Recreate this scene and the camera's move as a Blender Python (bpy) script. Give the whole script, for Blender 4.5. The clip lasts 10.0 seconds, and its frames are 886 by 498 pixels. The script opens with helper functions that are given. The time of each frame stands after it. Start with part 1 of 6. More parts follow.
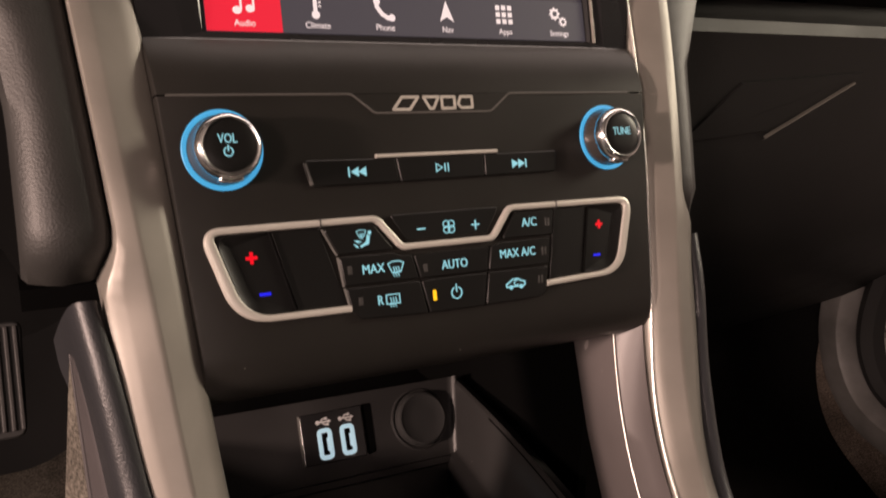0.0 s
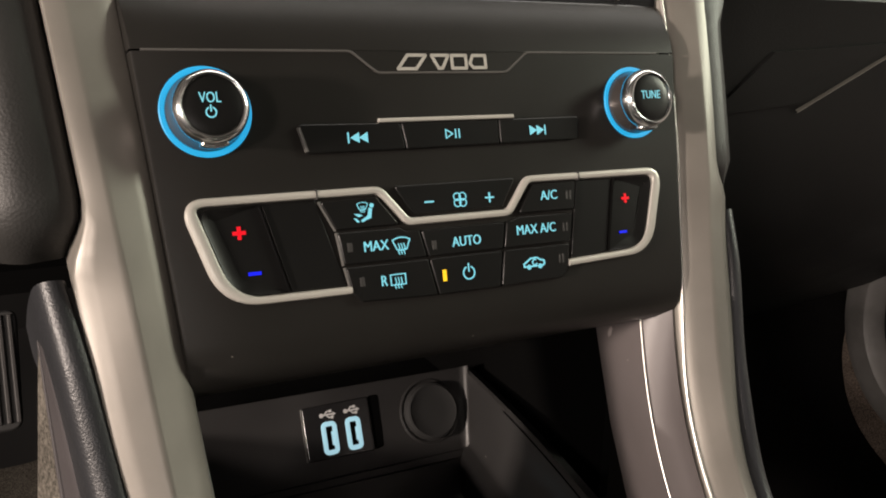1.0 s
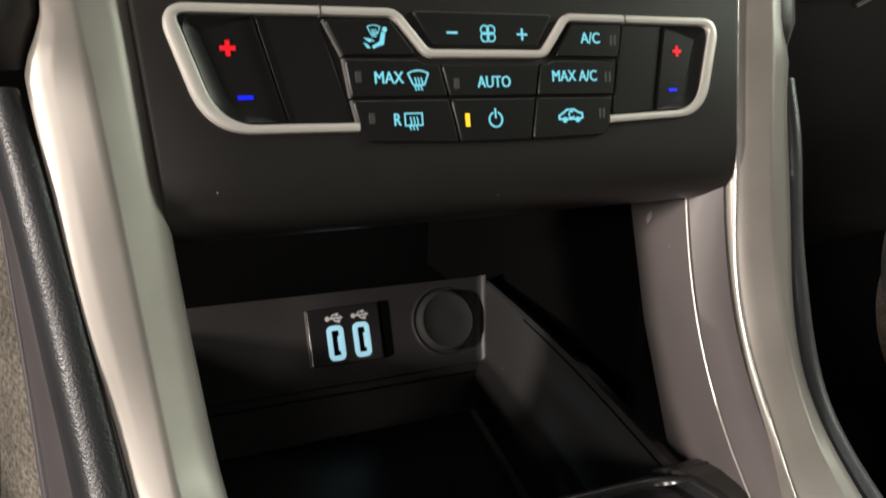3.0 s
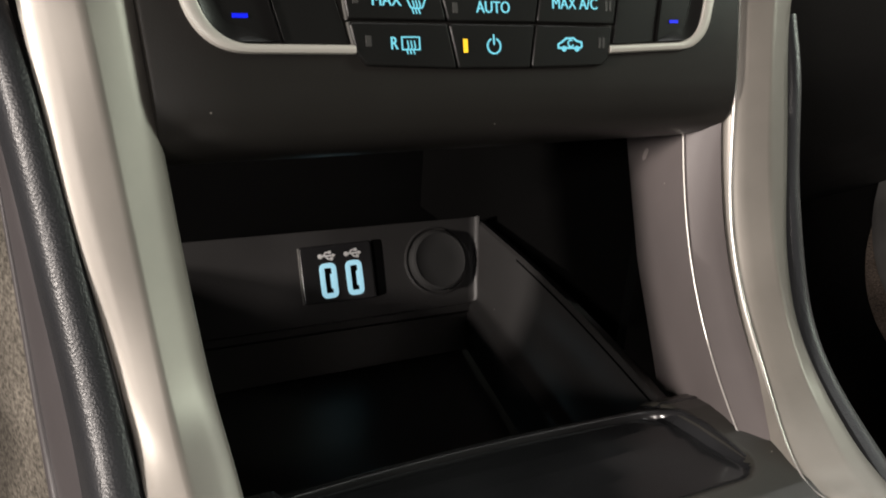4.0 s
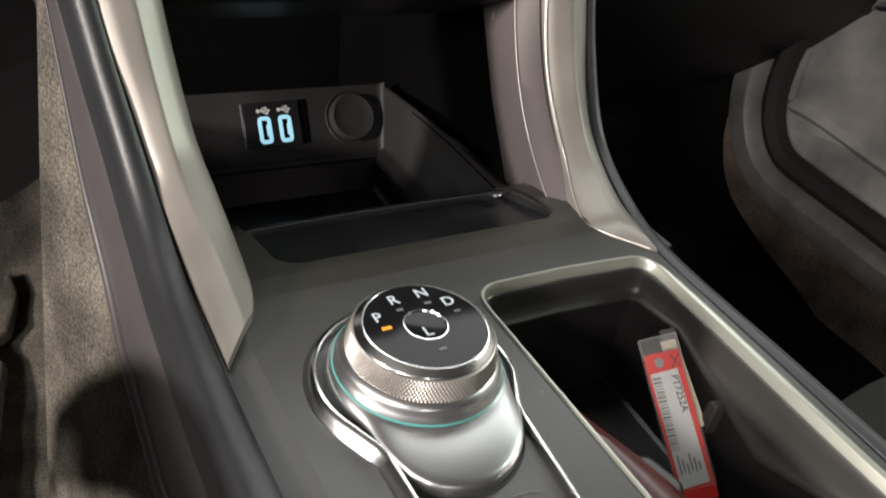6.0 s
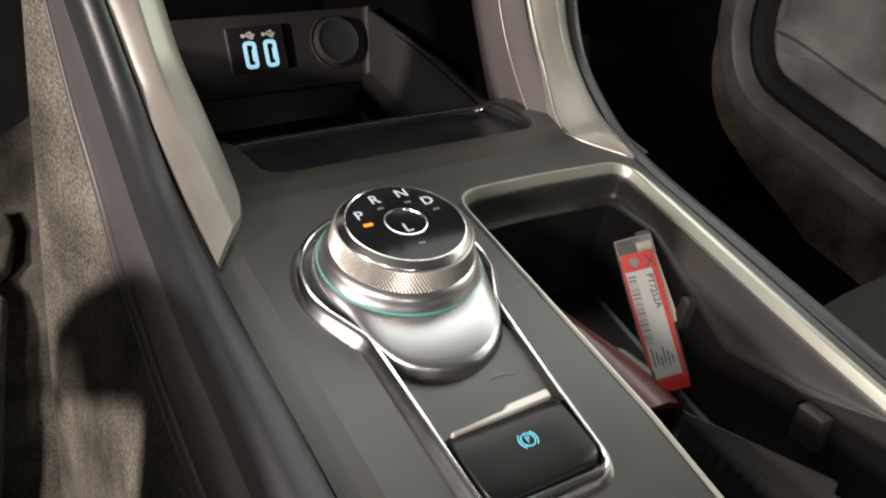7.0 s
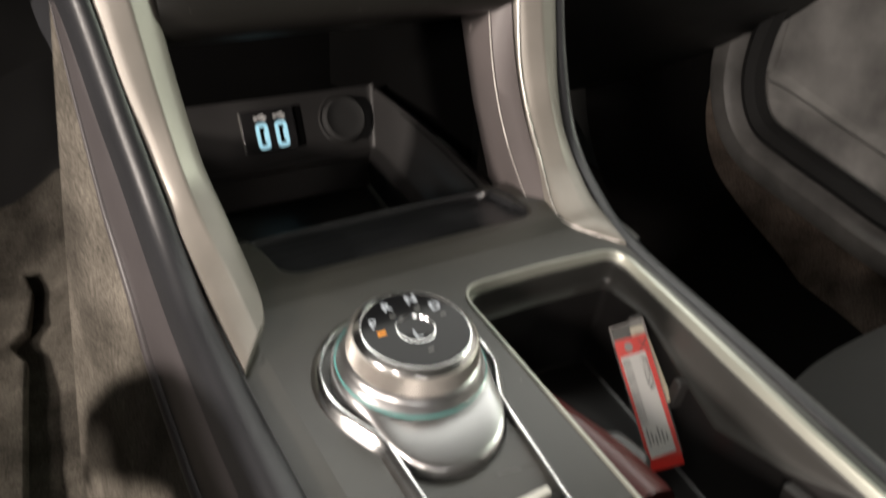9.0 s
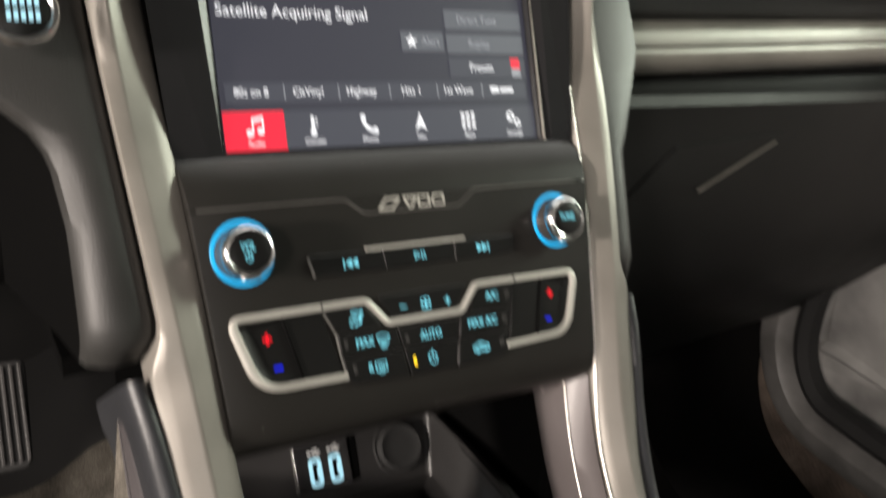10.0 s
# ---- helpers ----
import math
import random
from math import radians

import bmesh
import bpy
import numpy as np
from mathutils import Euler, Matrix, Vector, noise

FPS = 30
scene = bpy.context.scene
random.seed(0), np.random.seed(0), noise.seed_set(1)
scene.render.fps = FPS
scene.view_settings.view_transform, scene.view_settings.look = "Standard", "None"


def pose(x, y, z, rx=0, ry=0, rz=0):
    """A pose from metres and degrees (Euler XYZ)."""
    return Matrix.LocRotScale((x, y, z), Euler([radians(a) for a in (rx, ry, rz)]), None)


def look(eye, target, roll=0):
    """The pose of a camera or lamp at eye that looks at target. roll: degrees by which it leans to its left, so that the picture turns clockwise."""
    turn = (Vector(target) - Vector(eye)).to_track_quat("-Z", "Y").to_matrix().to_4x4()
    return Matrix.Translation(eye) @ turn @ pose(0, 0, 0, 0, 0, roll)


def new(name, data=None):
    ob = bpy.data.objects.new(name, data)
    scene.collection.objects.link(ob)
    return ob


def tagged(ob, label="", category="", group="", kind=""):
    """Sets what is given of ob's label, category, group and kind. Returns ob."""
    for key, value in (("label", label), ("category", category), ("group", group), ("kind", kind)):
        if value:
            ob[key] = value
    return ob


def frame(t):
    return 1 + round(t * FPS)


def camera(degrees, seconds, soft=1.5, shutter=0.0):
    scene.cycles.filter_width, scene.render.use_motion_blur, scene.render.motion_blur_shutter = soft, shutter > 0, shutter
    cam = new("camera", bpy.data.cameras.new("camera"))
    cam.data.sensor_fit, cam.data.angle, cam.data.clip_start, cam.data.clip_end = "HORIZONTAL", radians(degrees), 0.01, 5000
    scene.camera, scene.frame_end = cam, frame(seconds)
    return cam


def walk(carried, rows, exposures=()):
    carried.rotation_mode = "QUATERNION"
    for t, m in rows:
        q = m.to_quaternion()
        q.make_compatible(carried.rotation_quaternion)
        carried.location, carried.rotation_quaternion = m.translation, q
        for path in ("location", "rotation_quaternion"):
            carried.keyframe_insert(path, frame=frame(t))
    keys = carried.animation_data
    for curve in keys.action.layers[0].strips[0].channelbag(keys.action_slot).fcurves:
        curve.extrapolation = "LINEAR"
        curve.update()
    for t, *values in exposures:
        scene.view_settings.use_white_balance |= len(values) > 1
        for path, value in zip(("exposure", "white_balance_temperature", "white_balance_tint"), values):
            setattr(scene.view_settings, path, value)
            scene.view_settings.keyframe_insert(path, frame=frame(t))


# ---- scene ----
cam = camera(56.0, 10.0, soft=1.9, shutter=0.5)
PATH = [
    (0, -0.16417, -0.29910, 0.87408, -28.664, -14.803, 1.979),
    (0.5, -0.15731, -0.29067, 0.86124, -28.233, -15.440, 1.731),
    (1, -0.14877, -0.27211, 0.85973, -27.853, -15.419, 1.589),
    (1.5, -0.14312, -0.26633, 0.85736, -27.484, -15.487, 1.608),
    (2, -0.14406, -0.26750, 0.84788, -27.168, -15.935, 1.900),
    (2.5, -0.14074, -0.25605, 0.82634, -26.954, -16.830, 2.283),
    (3, -0.13541, -0.24635, 0.81264, -26.849, -18.263, 2.878),
    (4.5, -0.13917, -0.25015, 0.80456, -28.897, -22.574, 5.096),
    (5, -0.18329, -0.33368, 0.82994, -31.410, -23.299, 5.817),
    (5.5, -0.19801, -0.38612, 0.82948, -32.609, -24.424, 5.547),
    (6, -0.19360, -0.39287, 0.80979, -33.166, -26.073, 5.227),
    (7.5, -0.20043, -0.42659, 0.80203, -33.982, -31.583, 3.848),
    (8, -0.20261, -0.43484, 0.80220, -34.004, -32.249, 3.403),
    (8.5, -0.19712, -0.42664, 0.80593, -33.977, -32.241, 3.137),
    (9, -0.20515, -0.42008, 0.84404, -33.292, -28.203, 2.750),
    (9.5, -0.21261, -0.41433, 0.88619, -32.427, -21.460, 1.898),
    (10, -0.19988, -0.35029, 0.92815, -31.059, -14.739, 1.742),
]
walk(cam, [(t, Matrix.Translation((x, y, z)) @ pose(0, 0, 0, 90 + pitch, 0, yaw) @ pose(0, 0, 0, 0, 0, roll)) for t, x, y, z, yaw, pitch, roll in PATH], [(0.0, -0.28, 7700, 32), (0.5, -0.22, 6980, 19), (1.0, -0.18, 6760, 14), (1.5, -0.18, 6600, 11), (2.0, -0.18, 6580, 11), (3.0, -0.12, 6350, 10), (4.5, -0.17, 6300, 10), (5.0, -0.14, 6300, 10), (6.0, 0.04, 6150, 10), (7.5, 0.05, 6450, 10), (8.0, 0.04, 6480, 10), (9.0, 0.0, 6450, 10), (9.5, -0.04, 6550, 11), (10.0, 0.22, 6400, 10)])
# ---- end of camera ----

# ---- light ----
world = bpy.data.worlds.new("cabin_surroundings")
scene.world = world
world.use_nodes = True
bg = world.node_tree.nodes["Background"]
bg.inputs["Color"].default_value = (0.55, 0.56, 0.52, 1)
bg.inputs["Strength"].default_value = 0.09


def area_lamp(name, eye, target, size, watts, colour):
    data = bpy.data.lights.new(name, "AREA")
    data.shape, data.size, data.size_y, data.energy, data.color = "RECTANGLE", size[0], size[1], watts, colour
    lamp = new(name, data)
    lamp.matrix_world = look(eye, target)
    return lamp


area_lamp("driver_door_light", (-1.56, -1.30, 1.24), (0.0, 0.0, 0.69), (0.24, 0.24), 20, (1.0, 0.88, 0.79))
area_lamp("open_door_light", (-1.60, -0.36, 0.975), (0.0, 0.0, 0.66), (0.12, 0.12), 38, (1.0, 0.88, 0.78))
area_lamp("passenger_window_light", (1.60, -0.48, 1.52), (0.0, 0.0, 0.72), (0.5, 0.35), 19, (0.92, 1.0, 0.82))
area_lamp("windscreen_light", (0.22, 0.20, 1.37), (0.05, -0.12, 0.62), (1.5, 0.6), 12, (1.0, 0.985, 0.91))
area_lamp("rear_window_light", (-0.55, -1.80, 1.00), (0.0, 0.1, 0.66), (0.40, 0.12), 2.5, (1.0, 0.95, 0.90))


# ---- materials ----
def material(name, base, rough=0.5, metal=0.0, grain=0.0, grain_size=0.0006, vary=0.12, cloud=0.05, specks=0.0, coat=0.0, cells=0.0, emit=0.0, spec=0.5, fleck=0.0):
    """Principled surface with colour clouds, fine grain relief and, if asked, pale dust specks."""
    m = bpy.data.materials.new(name)
    m.use_nodes = True
    nt = m.node_tree
    b = nt.nodes["Principled BSDF"]
    link = nt.links.new
    b.inputs["Roughness"].default_value = rough
    b.inputs["Metallic"].default_value = metal
    b.inputs["Specular IOR Level"].default_value = spec
    b.inputs["Coat Weight"].default_value = coat
    b.inputs["Coat Roughness"].default_value = 0.12
    if emit:
        b.inputs["Base Color"].default_value = (base[0] * 0.3, base[1] * 0.3, base[2] * 0.3, 1)
        b.inputs["Emission Color"].default_value = (*base, 1)
        b.inputs["Emission Strength"].default_value = emit
        return m
    at = nt.nodes.new("ShaderNodeTexCoord").outputs["Object"]
    n1 = nt.nodes.new("ShaderNodeTexNoise")
    n1.inputs["Scale"].default_value, n1.inputs["Detail"].default_value = 1 / cloud, 4
    link(at, n1.inputs["Vector"])
    ramp = nt.nodes.new("ShaderNodeMapRange")
    ramp.inputs["From Min"].default_value, ramp.inputs["From Max"].default_value = 0.3, 0.7
    ramp.inputs["To Min"].default_value, ramp.inputs["To Max"].default_value = 1 - vary, 1 + vary
    link(n1.outputs["Fac"], ramp.inputs["Value"])
    mix = nt.nodes.new("ShaderNodeMix")
    mix.data_type, mix.blend_type = "RGBA", "MULTIPLY"
    mix.inputs["Factor"].default_value = 1
    mix.inputs["A"].default_value = (*base, 1)
    link(ramp.outputs["Result"], mix.inputs["B"])
    colour = mix.outputs["Result"]
    if fleck:
        fn = nt.nodes.new("ShaderNodeTexNoise")
        fn.inputs["Scale"].default_value, fn.inputs["Detail"].default_value, fn.inputs["Roughness"].default_value = 1 / fleck, 5, 0.7
        link(at, fn.inputs["Vector"])
        fr = nt.nodes.new("ShaderNodeMapRange")
        fr.inputs["From Min"].default_value, fr.inputs["From Max"].default_value = 0.35, 0.68
        fr.inputs["To Min"].default_value, fr.inputs["To Max"].default_value = 0.35, 1.9
        link(fn.outputs["Fac"], fr.inputs["Value"])
        fm = nt.nodes.new("ShaderNodeMix")
        fm.data_type, fm.blend_type = "RGBA", "MULTIPLY"
        fm.inputs["Factor"].default_value = 1
        link(colour, fm.inputs["A"])
        link(fr.outputs["Result"], fm.inputs["B"])
        colour = fm.outputs["Result"]
    if specks:
        v = nt.nodes.new("ShaderNodeTexVoronoi")
        v.inputs["Scale"].default_value = 120
        v.inputs["Randomness"].default_value = 1
        link(at, v.inputs["Vector"])
        near = nt.nodes.new("ShaderNodeMath")
        near.operation, near.inputs[1].default_value = "LESS_THAN", 0.035
        link(v.outputs["Distance"], near.inputs[0])
        pick = nt.nodes.new("ShaderNodeSeparateColor")
        link(v.outputs["Color"], pick.inputs["Color"])
        rare = nt.nodes.new("ShaderNodeMath")
        rare.operation, rare.inputs[1].default_value = "LESS_THAN", specks
        link(pick.outputs["Red"], rare.inputs[0])
        both = nt.nodes.new("ShaderNodeMath")
        both.operation = "MULTIPLY"
        link(near.outputs["Value"], both.inputs[0])
        link(rare.outputs["Value"], both.inputs[1])
        dust = nt.nodes.new("ShaderNodeMix")
        dust.data_type = "RGBA"
        link(both.outputs["Value"], dust.inputs["Factor"])
        link(colour, dust.inputs["A"])
        dust.inputs["B"].default_value = (0.45, 0.42, 0.38, 1)
        colour = dust.outputs["Result"]
    link(colour, b.inputs["Base Color"])
    rr = nt.nodes.new("ShaderNodeMapRange")
    rr.inputs["To Min"].default_value, rr.inputs["To Max"].default_value = max(0.02, rough * 0.85), min(1, rough * 1.15)
    link(n1.outputs["Fac"], rr.inputs["Value"])
    link(rr.outputs["Result"], b.inputs["Roughness"])
    if grain:
        if cells:
            n2 = nt.nodes.new("ShaderNodeTexVoronoi")
            n2.feature = "SMOOTH_F1"
            n2.inputs["Scale"].default_value = 1 / cells
            n2.inputs["Smoothness"].default_value = 0.6
            high = n2.outputs["Distance"]
        else:
            n2 = nt.nodes.new("ShaderNodeTexNoise")
            n2.inputs["Scale"].default_value, n2.inputs["Detail"].default_value = 1 / grain_size, 3
            high = n2.outputs["Fac"]
        link(at, n2.inputs["Vector"])
        bump = nt.nodes.new("ShaderNodeBump")
        bump.inputs["Strength"].default_value = grain
        bump.inputs["Distance"].default_value = 0.0004 if not cells else 0.0009
        link(high, bump.inputs["Height"])
        link(bump.outputs["Normal"], b.inputs["Normal"])
    return m


PANEL_BLACK = material("satin_black_plastic", (0.0150, 0.0140, 0.0126), 0.38, grain=0.12, grain_size=0.0004, specks=0.16, spec=0.30)
BUTTON_BLACK = material("button_black_plastic", (0.0075, 0.0074, 0.0072), 0.34, grain=0.06, grain_size=0.0003, spec=0.3)
GLOSS_BLACK = material("gloss_black_plastic", (0.016, 0.016, 0.017), 0.2, specks=0.03)
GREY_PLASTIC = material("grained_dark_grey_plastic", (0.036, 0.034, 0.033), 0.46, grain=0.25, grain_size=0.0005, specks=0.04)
CONSOLE_BLACK = material("console_charcoal_plastic", (0.036, 0.0348, 0.0302), 0.30, grain=0.15, grain_size=0.0004, specks=0.19)
BIN_BLACK = material("bin_black_plastic", (0.031, 0.030, 0.030), 0.36, grain=0.15, grain_size=0.0006, specks=0.05, spec=0.5)
TAUPE = material("taupe_plastic", (0.125, 0.110, 0.109), 0.36, grain=0.1, grain_size=0.0004, specks=0.08)
LEATHER = material("black_leatherette", (0.024, 0.025, 0.028), 0.40, grain=0.15, cells=0.0007, specks=0.07)
DASH_BLACK = material("black_dash_skin", (0.014, 0.0138, 0.0135), 0.6, grain=0.25, cells=0.0009, spec=0.35)
SILVER = material("satin_silver_paint", (0.228, 0.212, 0.189), 0.40, metal=0.28, grain=0.05, grain_size=0.0003, vary=0.10, cloud=0.03, specks=0.02)
# Bright metal that puts the trim and seam highlights into colour.
EDGE_HIGHLIGHT = material("painted_edge_highlight", (0.80, 0.77, 0.73), 0.36, metal=0.8)
TRIM = material("pearl_silver_trim", (0.60, 0.58, 0.53), 0.36, metal=0.35, vary=0.04)
CHROME = material("chrome", (0.88, 0.88, 0.88), 0.20, metal=1.0, vary=0.03)
DARK_CHROME = material("smoked_chrome", (0.34, 0.32, 0.30), 0.2, metal=1.0, vary=0.05)
ALU = material("satin_aluminium", (0.50, 0.50, 0.505), 0.31, metal=0.95, vary=0.05)
KNURL = material("knurled_steel", (0.60, 0.57, 0.53), 0.34, metal=0.85, vary=0.05)
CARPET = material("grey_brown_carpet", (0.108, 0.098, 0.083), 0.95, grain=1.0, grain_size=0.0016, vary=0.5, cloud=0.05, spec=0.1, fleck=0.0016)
# Near-black carpet copy: the passenger footwell's deep shade is in its colour.
SHADED_CARPET = material("shaded_carpet", (0.0055, 0.0052, 0.005), 0.95, grain=1.0, grain_size=0.0016, vary=0.16, cloud=0.03, spec=0.05, fleck=0.0011)
GREY_LINE = material("grey_painted_line", (0.085, 0.08, 0.075), 0.4)
TRAY_BLACK = material("dusty_tray_plastic", (0.015, 0.0153, 0.0165), 0.16, vary=0.35, cloud=0.04, specks=0.16)
# Near-black for gaps and joints, and for recesses painted as unlit.
VOID_BLACK = material("gap_and_shade_black", (0.002, 0.002, 0.002), 0.9, spec=0.05)
# Glovebox copy of the dash skin, darkened for the shade on that side.
GLOVE_SHADED = material("shaded_dash_skin", (0.0105, 0.0106, 0.0104), 0.5, grain=0.12, cells=0.0009, spec=0.25)
# Driver copy of the dash skin, lightened for the light falling on it.
DASH_LIT = material("lit_dash_skin", (0.026, 0.0255, 0.0243), 0.5, grain=0.12, cells=0.0009, spec=0.4)
GREY_LENS = material("grey_lens", (0.16, 0.16, 0.155), 0.4)
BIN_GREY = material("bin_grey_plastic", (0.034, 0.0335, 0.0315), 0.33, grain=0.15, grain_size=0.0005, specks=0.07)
DULL_STEEL = material("dull_steel", (0.46, 0.45, 0.42), 0.26, metal=1.0, vary=0.2, cloud=0.006)
SMOKED = material("smoked_gloss_plastic", (0.10, 0.09, 0.085), 0.18, metal=0.6, vary=0.05)
DISC_BLACK = material("piano_black", (0.010, 0.010, 0.011), 0.07, specks=0.02, spec=0.14)
RIM_METAL = material("satin_metal_rim", (0.40, 0.41, 0.36), 0.33, metal=0.6, vary=0.05)
SILL_GREY = material("sill_grey_plastic", (0.20, 0.194, 0.187), 0.32, grain=0.3, cells=0.0012, vary=0.3)
# Darker copy of the bin plastic: the well's shade is in its colour.
WELL_SHADED = material("shaded_well_plastic", (0.018, 0.017, 0.017), 0.34, grain=0.2)
# Grey for edges of dark and clear parts: the light they catch is coloured in.
LIT_EDGE_GREY = material("lit_edge_grey", (0.10, 0.098, 0.092), 0.4)
KICK_CARPET = material("dark_brown_carpet", (0.115, 0.092, 0.076), 0.95, grain=1.0, grain_size=0.0016, vary=0.4, cloud=0.04, spec=0.05, fleck=0.0016)
FRAME_CHROME = material("polished_chrome", (0.86, 0.86, 0.86), 0.19, metal=1.0, vary=0.06, cloud=0.01)
CHIP = material("pale_chip", (0.30, 0.27, 0.26), 0.6)
RUBBER = material("black_rubber", (0.02, 0.02, 0.02), 0.7, grain=0.3)
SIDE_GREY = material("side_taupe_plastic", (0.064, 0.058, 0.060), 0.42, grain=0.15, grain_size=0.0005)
DOOR_GREY = material("door_grey_plastic", (0.38, 0.373, 0.359), 0.42, grain=0.15, cells=0.0012, vary=0.5, cloud=0.09)
SEAT_CLOTH = material("dark_seat_cloth", (0.05, 0.05, 0.048), 0.9, grain=0.6, grain_size=0.001)
WHITE_PRINT = material("grey_white_print", (0.8, 0.8, 0.8), 0.5)
CYAN = material("cyan_backlight", (0.20, 0.66, 0.78), emit=0.92)
RING_BLUE = material("blue_light_ring", (0.008, 0.42, 0.80), emit=0.95)
RED_LIGHT = material("red_backlight", (0.85, 0.003, 0.015), emit=1.0)
BLUE_LIGHT = material("blue_backlight", (0.0, 0.01, 0.95), emit=1.0)
AMBER_LIGHT = material("amber_indicator", (1.0, 0.62, 0.02), emit=1.2)
ORANGE_LIGHT = material("orange_indicator", (1.0, 0.34, 0.01), emit=1.3)
WHITE_LIGHT = material("white_backlight", (0.62, 0.64, 0.66), emit=0.9)
USB_LIGHT = material("usb_light", (0.42, 0.74, 0.86), emit=0.85)
TEAL = material("teal_accent", (0.12, 0.42, 0.40), 0.3)


# ---- building tools ----
def frame_matrix(origin, right, along, up, unit=0.001):
    m = Matrix.Identity(4)
    for i, axis in enumerate((right, along, up)):
        for j in range(3):
            m[j][i] = axis[j] * unit
    m.translation = origin
    return m


LEAN_BACK, SLOPE = radians(16.2), radians(9.5)
PANEL = frame_matrix((0, -0.00335, 0.8), (1, 0, 0), (0, math.sin(LEAN_BACK), math.cos(LEAN_BACK)), (0, -math.cos(LEAN_BACK), math.sin(LEAN_BACK)))
CONSOLE = frame_matrix((0, -0.148, 0.634), (1, 0, 0), (0, math.cos(SLOPE), math.sin(SLOPE)), (0, -math.sin(SLOPE), math.cos(SLOPE)))
WALL_LEAN = math.atan2(0.475, 0.88)
BACK_WALL = frame_matrix((0, 0.181, 0.6243), (1, 0, 0), (0, math.sin(WALL_LEAN), math.cos(WALL_LEAN)), (0, -math.cos(WALL_LEAN), math.sin(WALL_LEAN)))
WORLD = frame_matrix((0, 0, 0), (1, 0, 0), (0, 1, 0), (0, 0, 1), 1.0)


def shifted(m, u=0, v=0, w=0, turn=0, tip=0):
    return m @ Matrix.Translation((u, v, w)) @ Matrix.Rotation(radians(turn), 4, "Z") @ Matrix.Rotation(radians(tip), 4, "X")


def thing(name, base, label, category, group="", kind=""):
    ob = new(name)
    ob.location = base
    ob.empty_display_size = 0.02
    return tagged(ob, label, category, group, kind)




def part(name, bm, mat, parent=None, label="", flat=False, caps=()):
    """Links a bmesh whose vertices are in world metres as one mesh object, under a thing or a part."""
    bmesh.ops.recalc_face_normals(bm, faces=bm.faces)
    me = bpy.data.meshes.new(name)
    bm.to_mesh(me)
    bm.free()
    me.materials.append(mat)
    if not flat:
        caps = {p.index for p in me.polygons if p.select and p.loop_total == 4}
        for p in me.polygons:
            p.use_smooth = True
        me.set_sharp_from_angle(angle=radians(38))
        sharp = me.attributes.get("sharp_edge") or me.attributes.new("sharp_edge", "BOOLEAN", "EDGE")
        keys = {tuple(sorted(e.vertices)): e.index for e in me.edges}
        for p in me.polygons:
            if p.loop_total > 4 or caps and p.index in caps:
                p.use_smooth = False
                for k in p.edge_keys:
                    sharp.data[keys[tuple(sorted(k))]].value = True
    ob = new(name, me)
    if parent:
        ob.parent = parent
        root = parent
        while root.parent:
            root = root.parent
        if parent is root:
            ob.matrix_parent_inverse = Matrix.Translation(-Vector(root.location))
    if label:
        ob["label"] = label
    return ob


def rounded(pts, r, n=5):
    """Polygon with rounded corners; a corner may carry its own radius as a third number."""
    out = []
    k = len(pts)
    for i in range(k):
        p = Vector(pts[i][:2])
        rad = pts[i][2] if len(pts[i]) > 2 else r
        a, b = Vector(pts[i - 1][:2]) - p, Vector(pts[(i + 1) % k][:2]) - p
        la, lb = a.length, b.length
        a.normalize(), b.normalize()
        half = a.angle(b) / 2
        if rad <= 0 or half > 1.55:
            out.append(p)
            continue
        cut = min(rad / math.tan(half), la * 0.49, lb * 0.49)
        s, e = p + a * cut, p + b * cut
        for j in range(n + 1):
            f = j / n
            out.append((1 - f) ** 2 * s + 2 * f * (1 - f) * p + f * f * e)
    return [(q.x, q.y) for q in out]


def area(poly):
    return sum(poly[i - 1][0] * poly[i][1] - poly[i][0] * poly[i - 1][1] for i in range(len(poly))) / 2


def inset(poly, d):
    """Polygon moved inwards by d."""
    if area(poly) < 0:
        poly = poly[::-1]
    k, out = len(poly), []
    for i in range(k):
        p, a, b = Vector(poly[i]), Vector(poly[i - 1]), Vector(poly[(i + 1) % k])
        e1, e2 = (p - a), (b - p)
        if e1.length < 1e-9 or e2.length < 1e-9:
            out.append(tuple(p))
            continue
        e1.normalize(), e2.normalize()
        n1, n2 = Vector((-e1.y, e1.x)), Vector((-e2.y, e2.x))
        n = n1 + n2
        n = n / max(0.4, n.dot(n1)) if n.length > 1e-6 else n1
        out.append(tuple(p + n * d))
    return out


def add_slab(bm, m, poly, w0, w1, bevel=0.5, closed=True):
    if area(poly) < 0:
        poly = poly[::-1]
    rings = [(poly, w0)]
    if bevel > 0:
        rings += [(poly, w1 - bevel), (inset(poly, bevel * 0.35), w1 - bevel * 0.35), (inset(poly, bevel), w1)]
    else:
        rings += [(poly, w1)]
    vs = [[bm.verts.new(m @ Vector((x, y, w))) for x, y in ring] for ring, w in rings]
    k = len(poly)
    for lo, hi in zip(vs, vs[1:]):
        for i in range(k):
            bm.faces.new((lo[i - 1], lo[i], hi[i], hi[i - 1]))
    cap = bm.faces.new(vs[-1])
    cap.select = True
    if closed:
        bm.faces.new(vs[0][::-1])
    return bm


def slab(m, poly, w0, w1, bevel=0.5):
    return add_slab(bmesh.new(), m, poly, w0, w1, bevel)


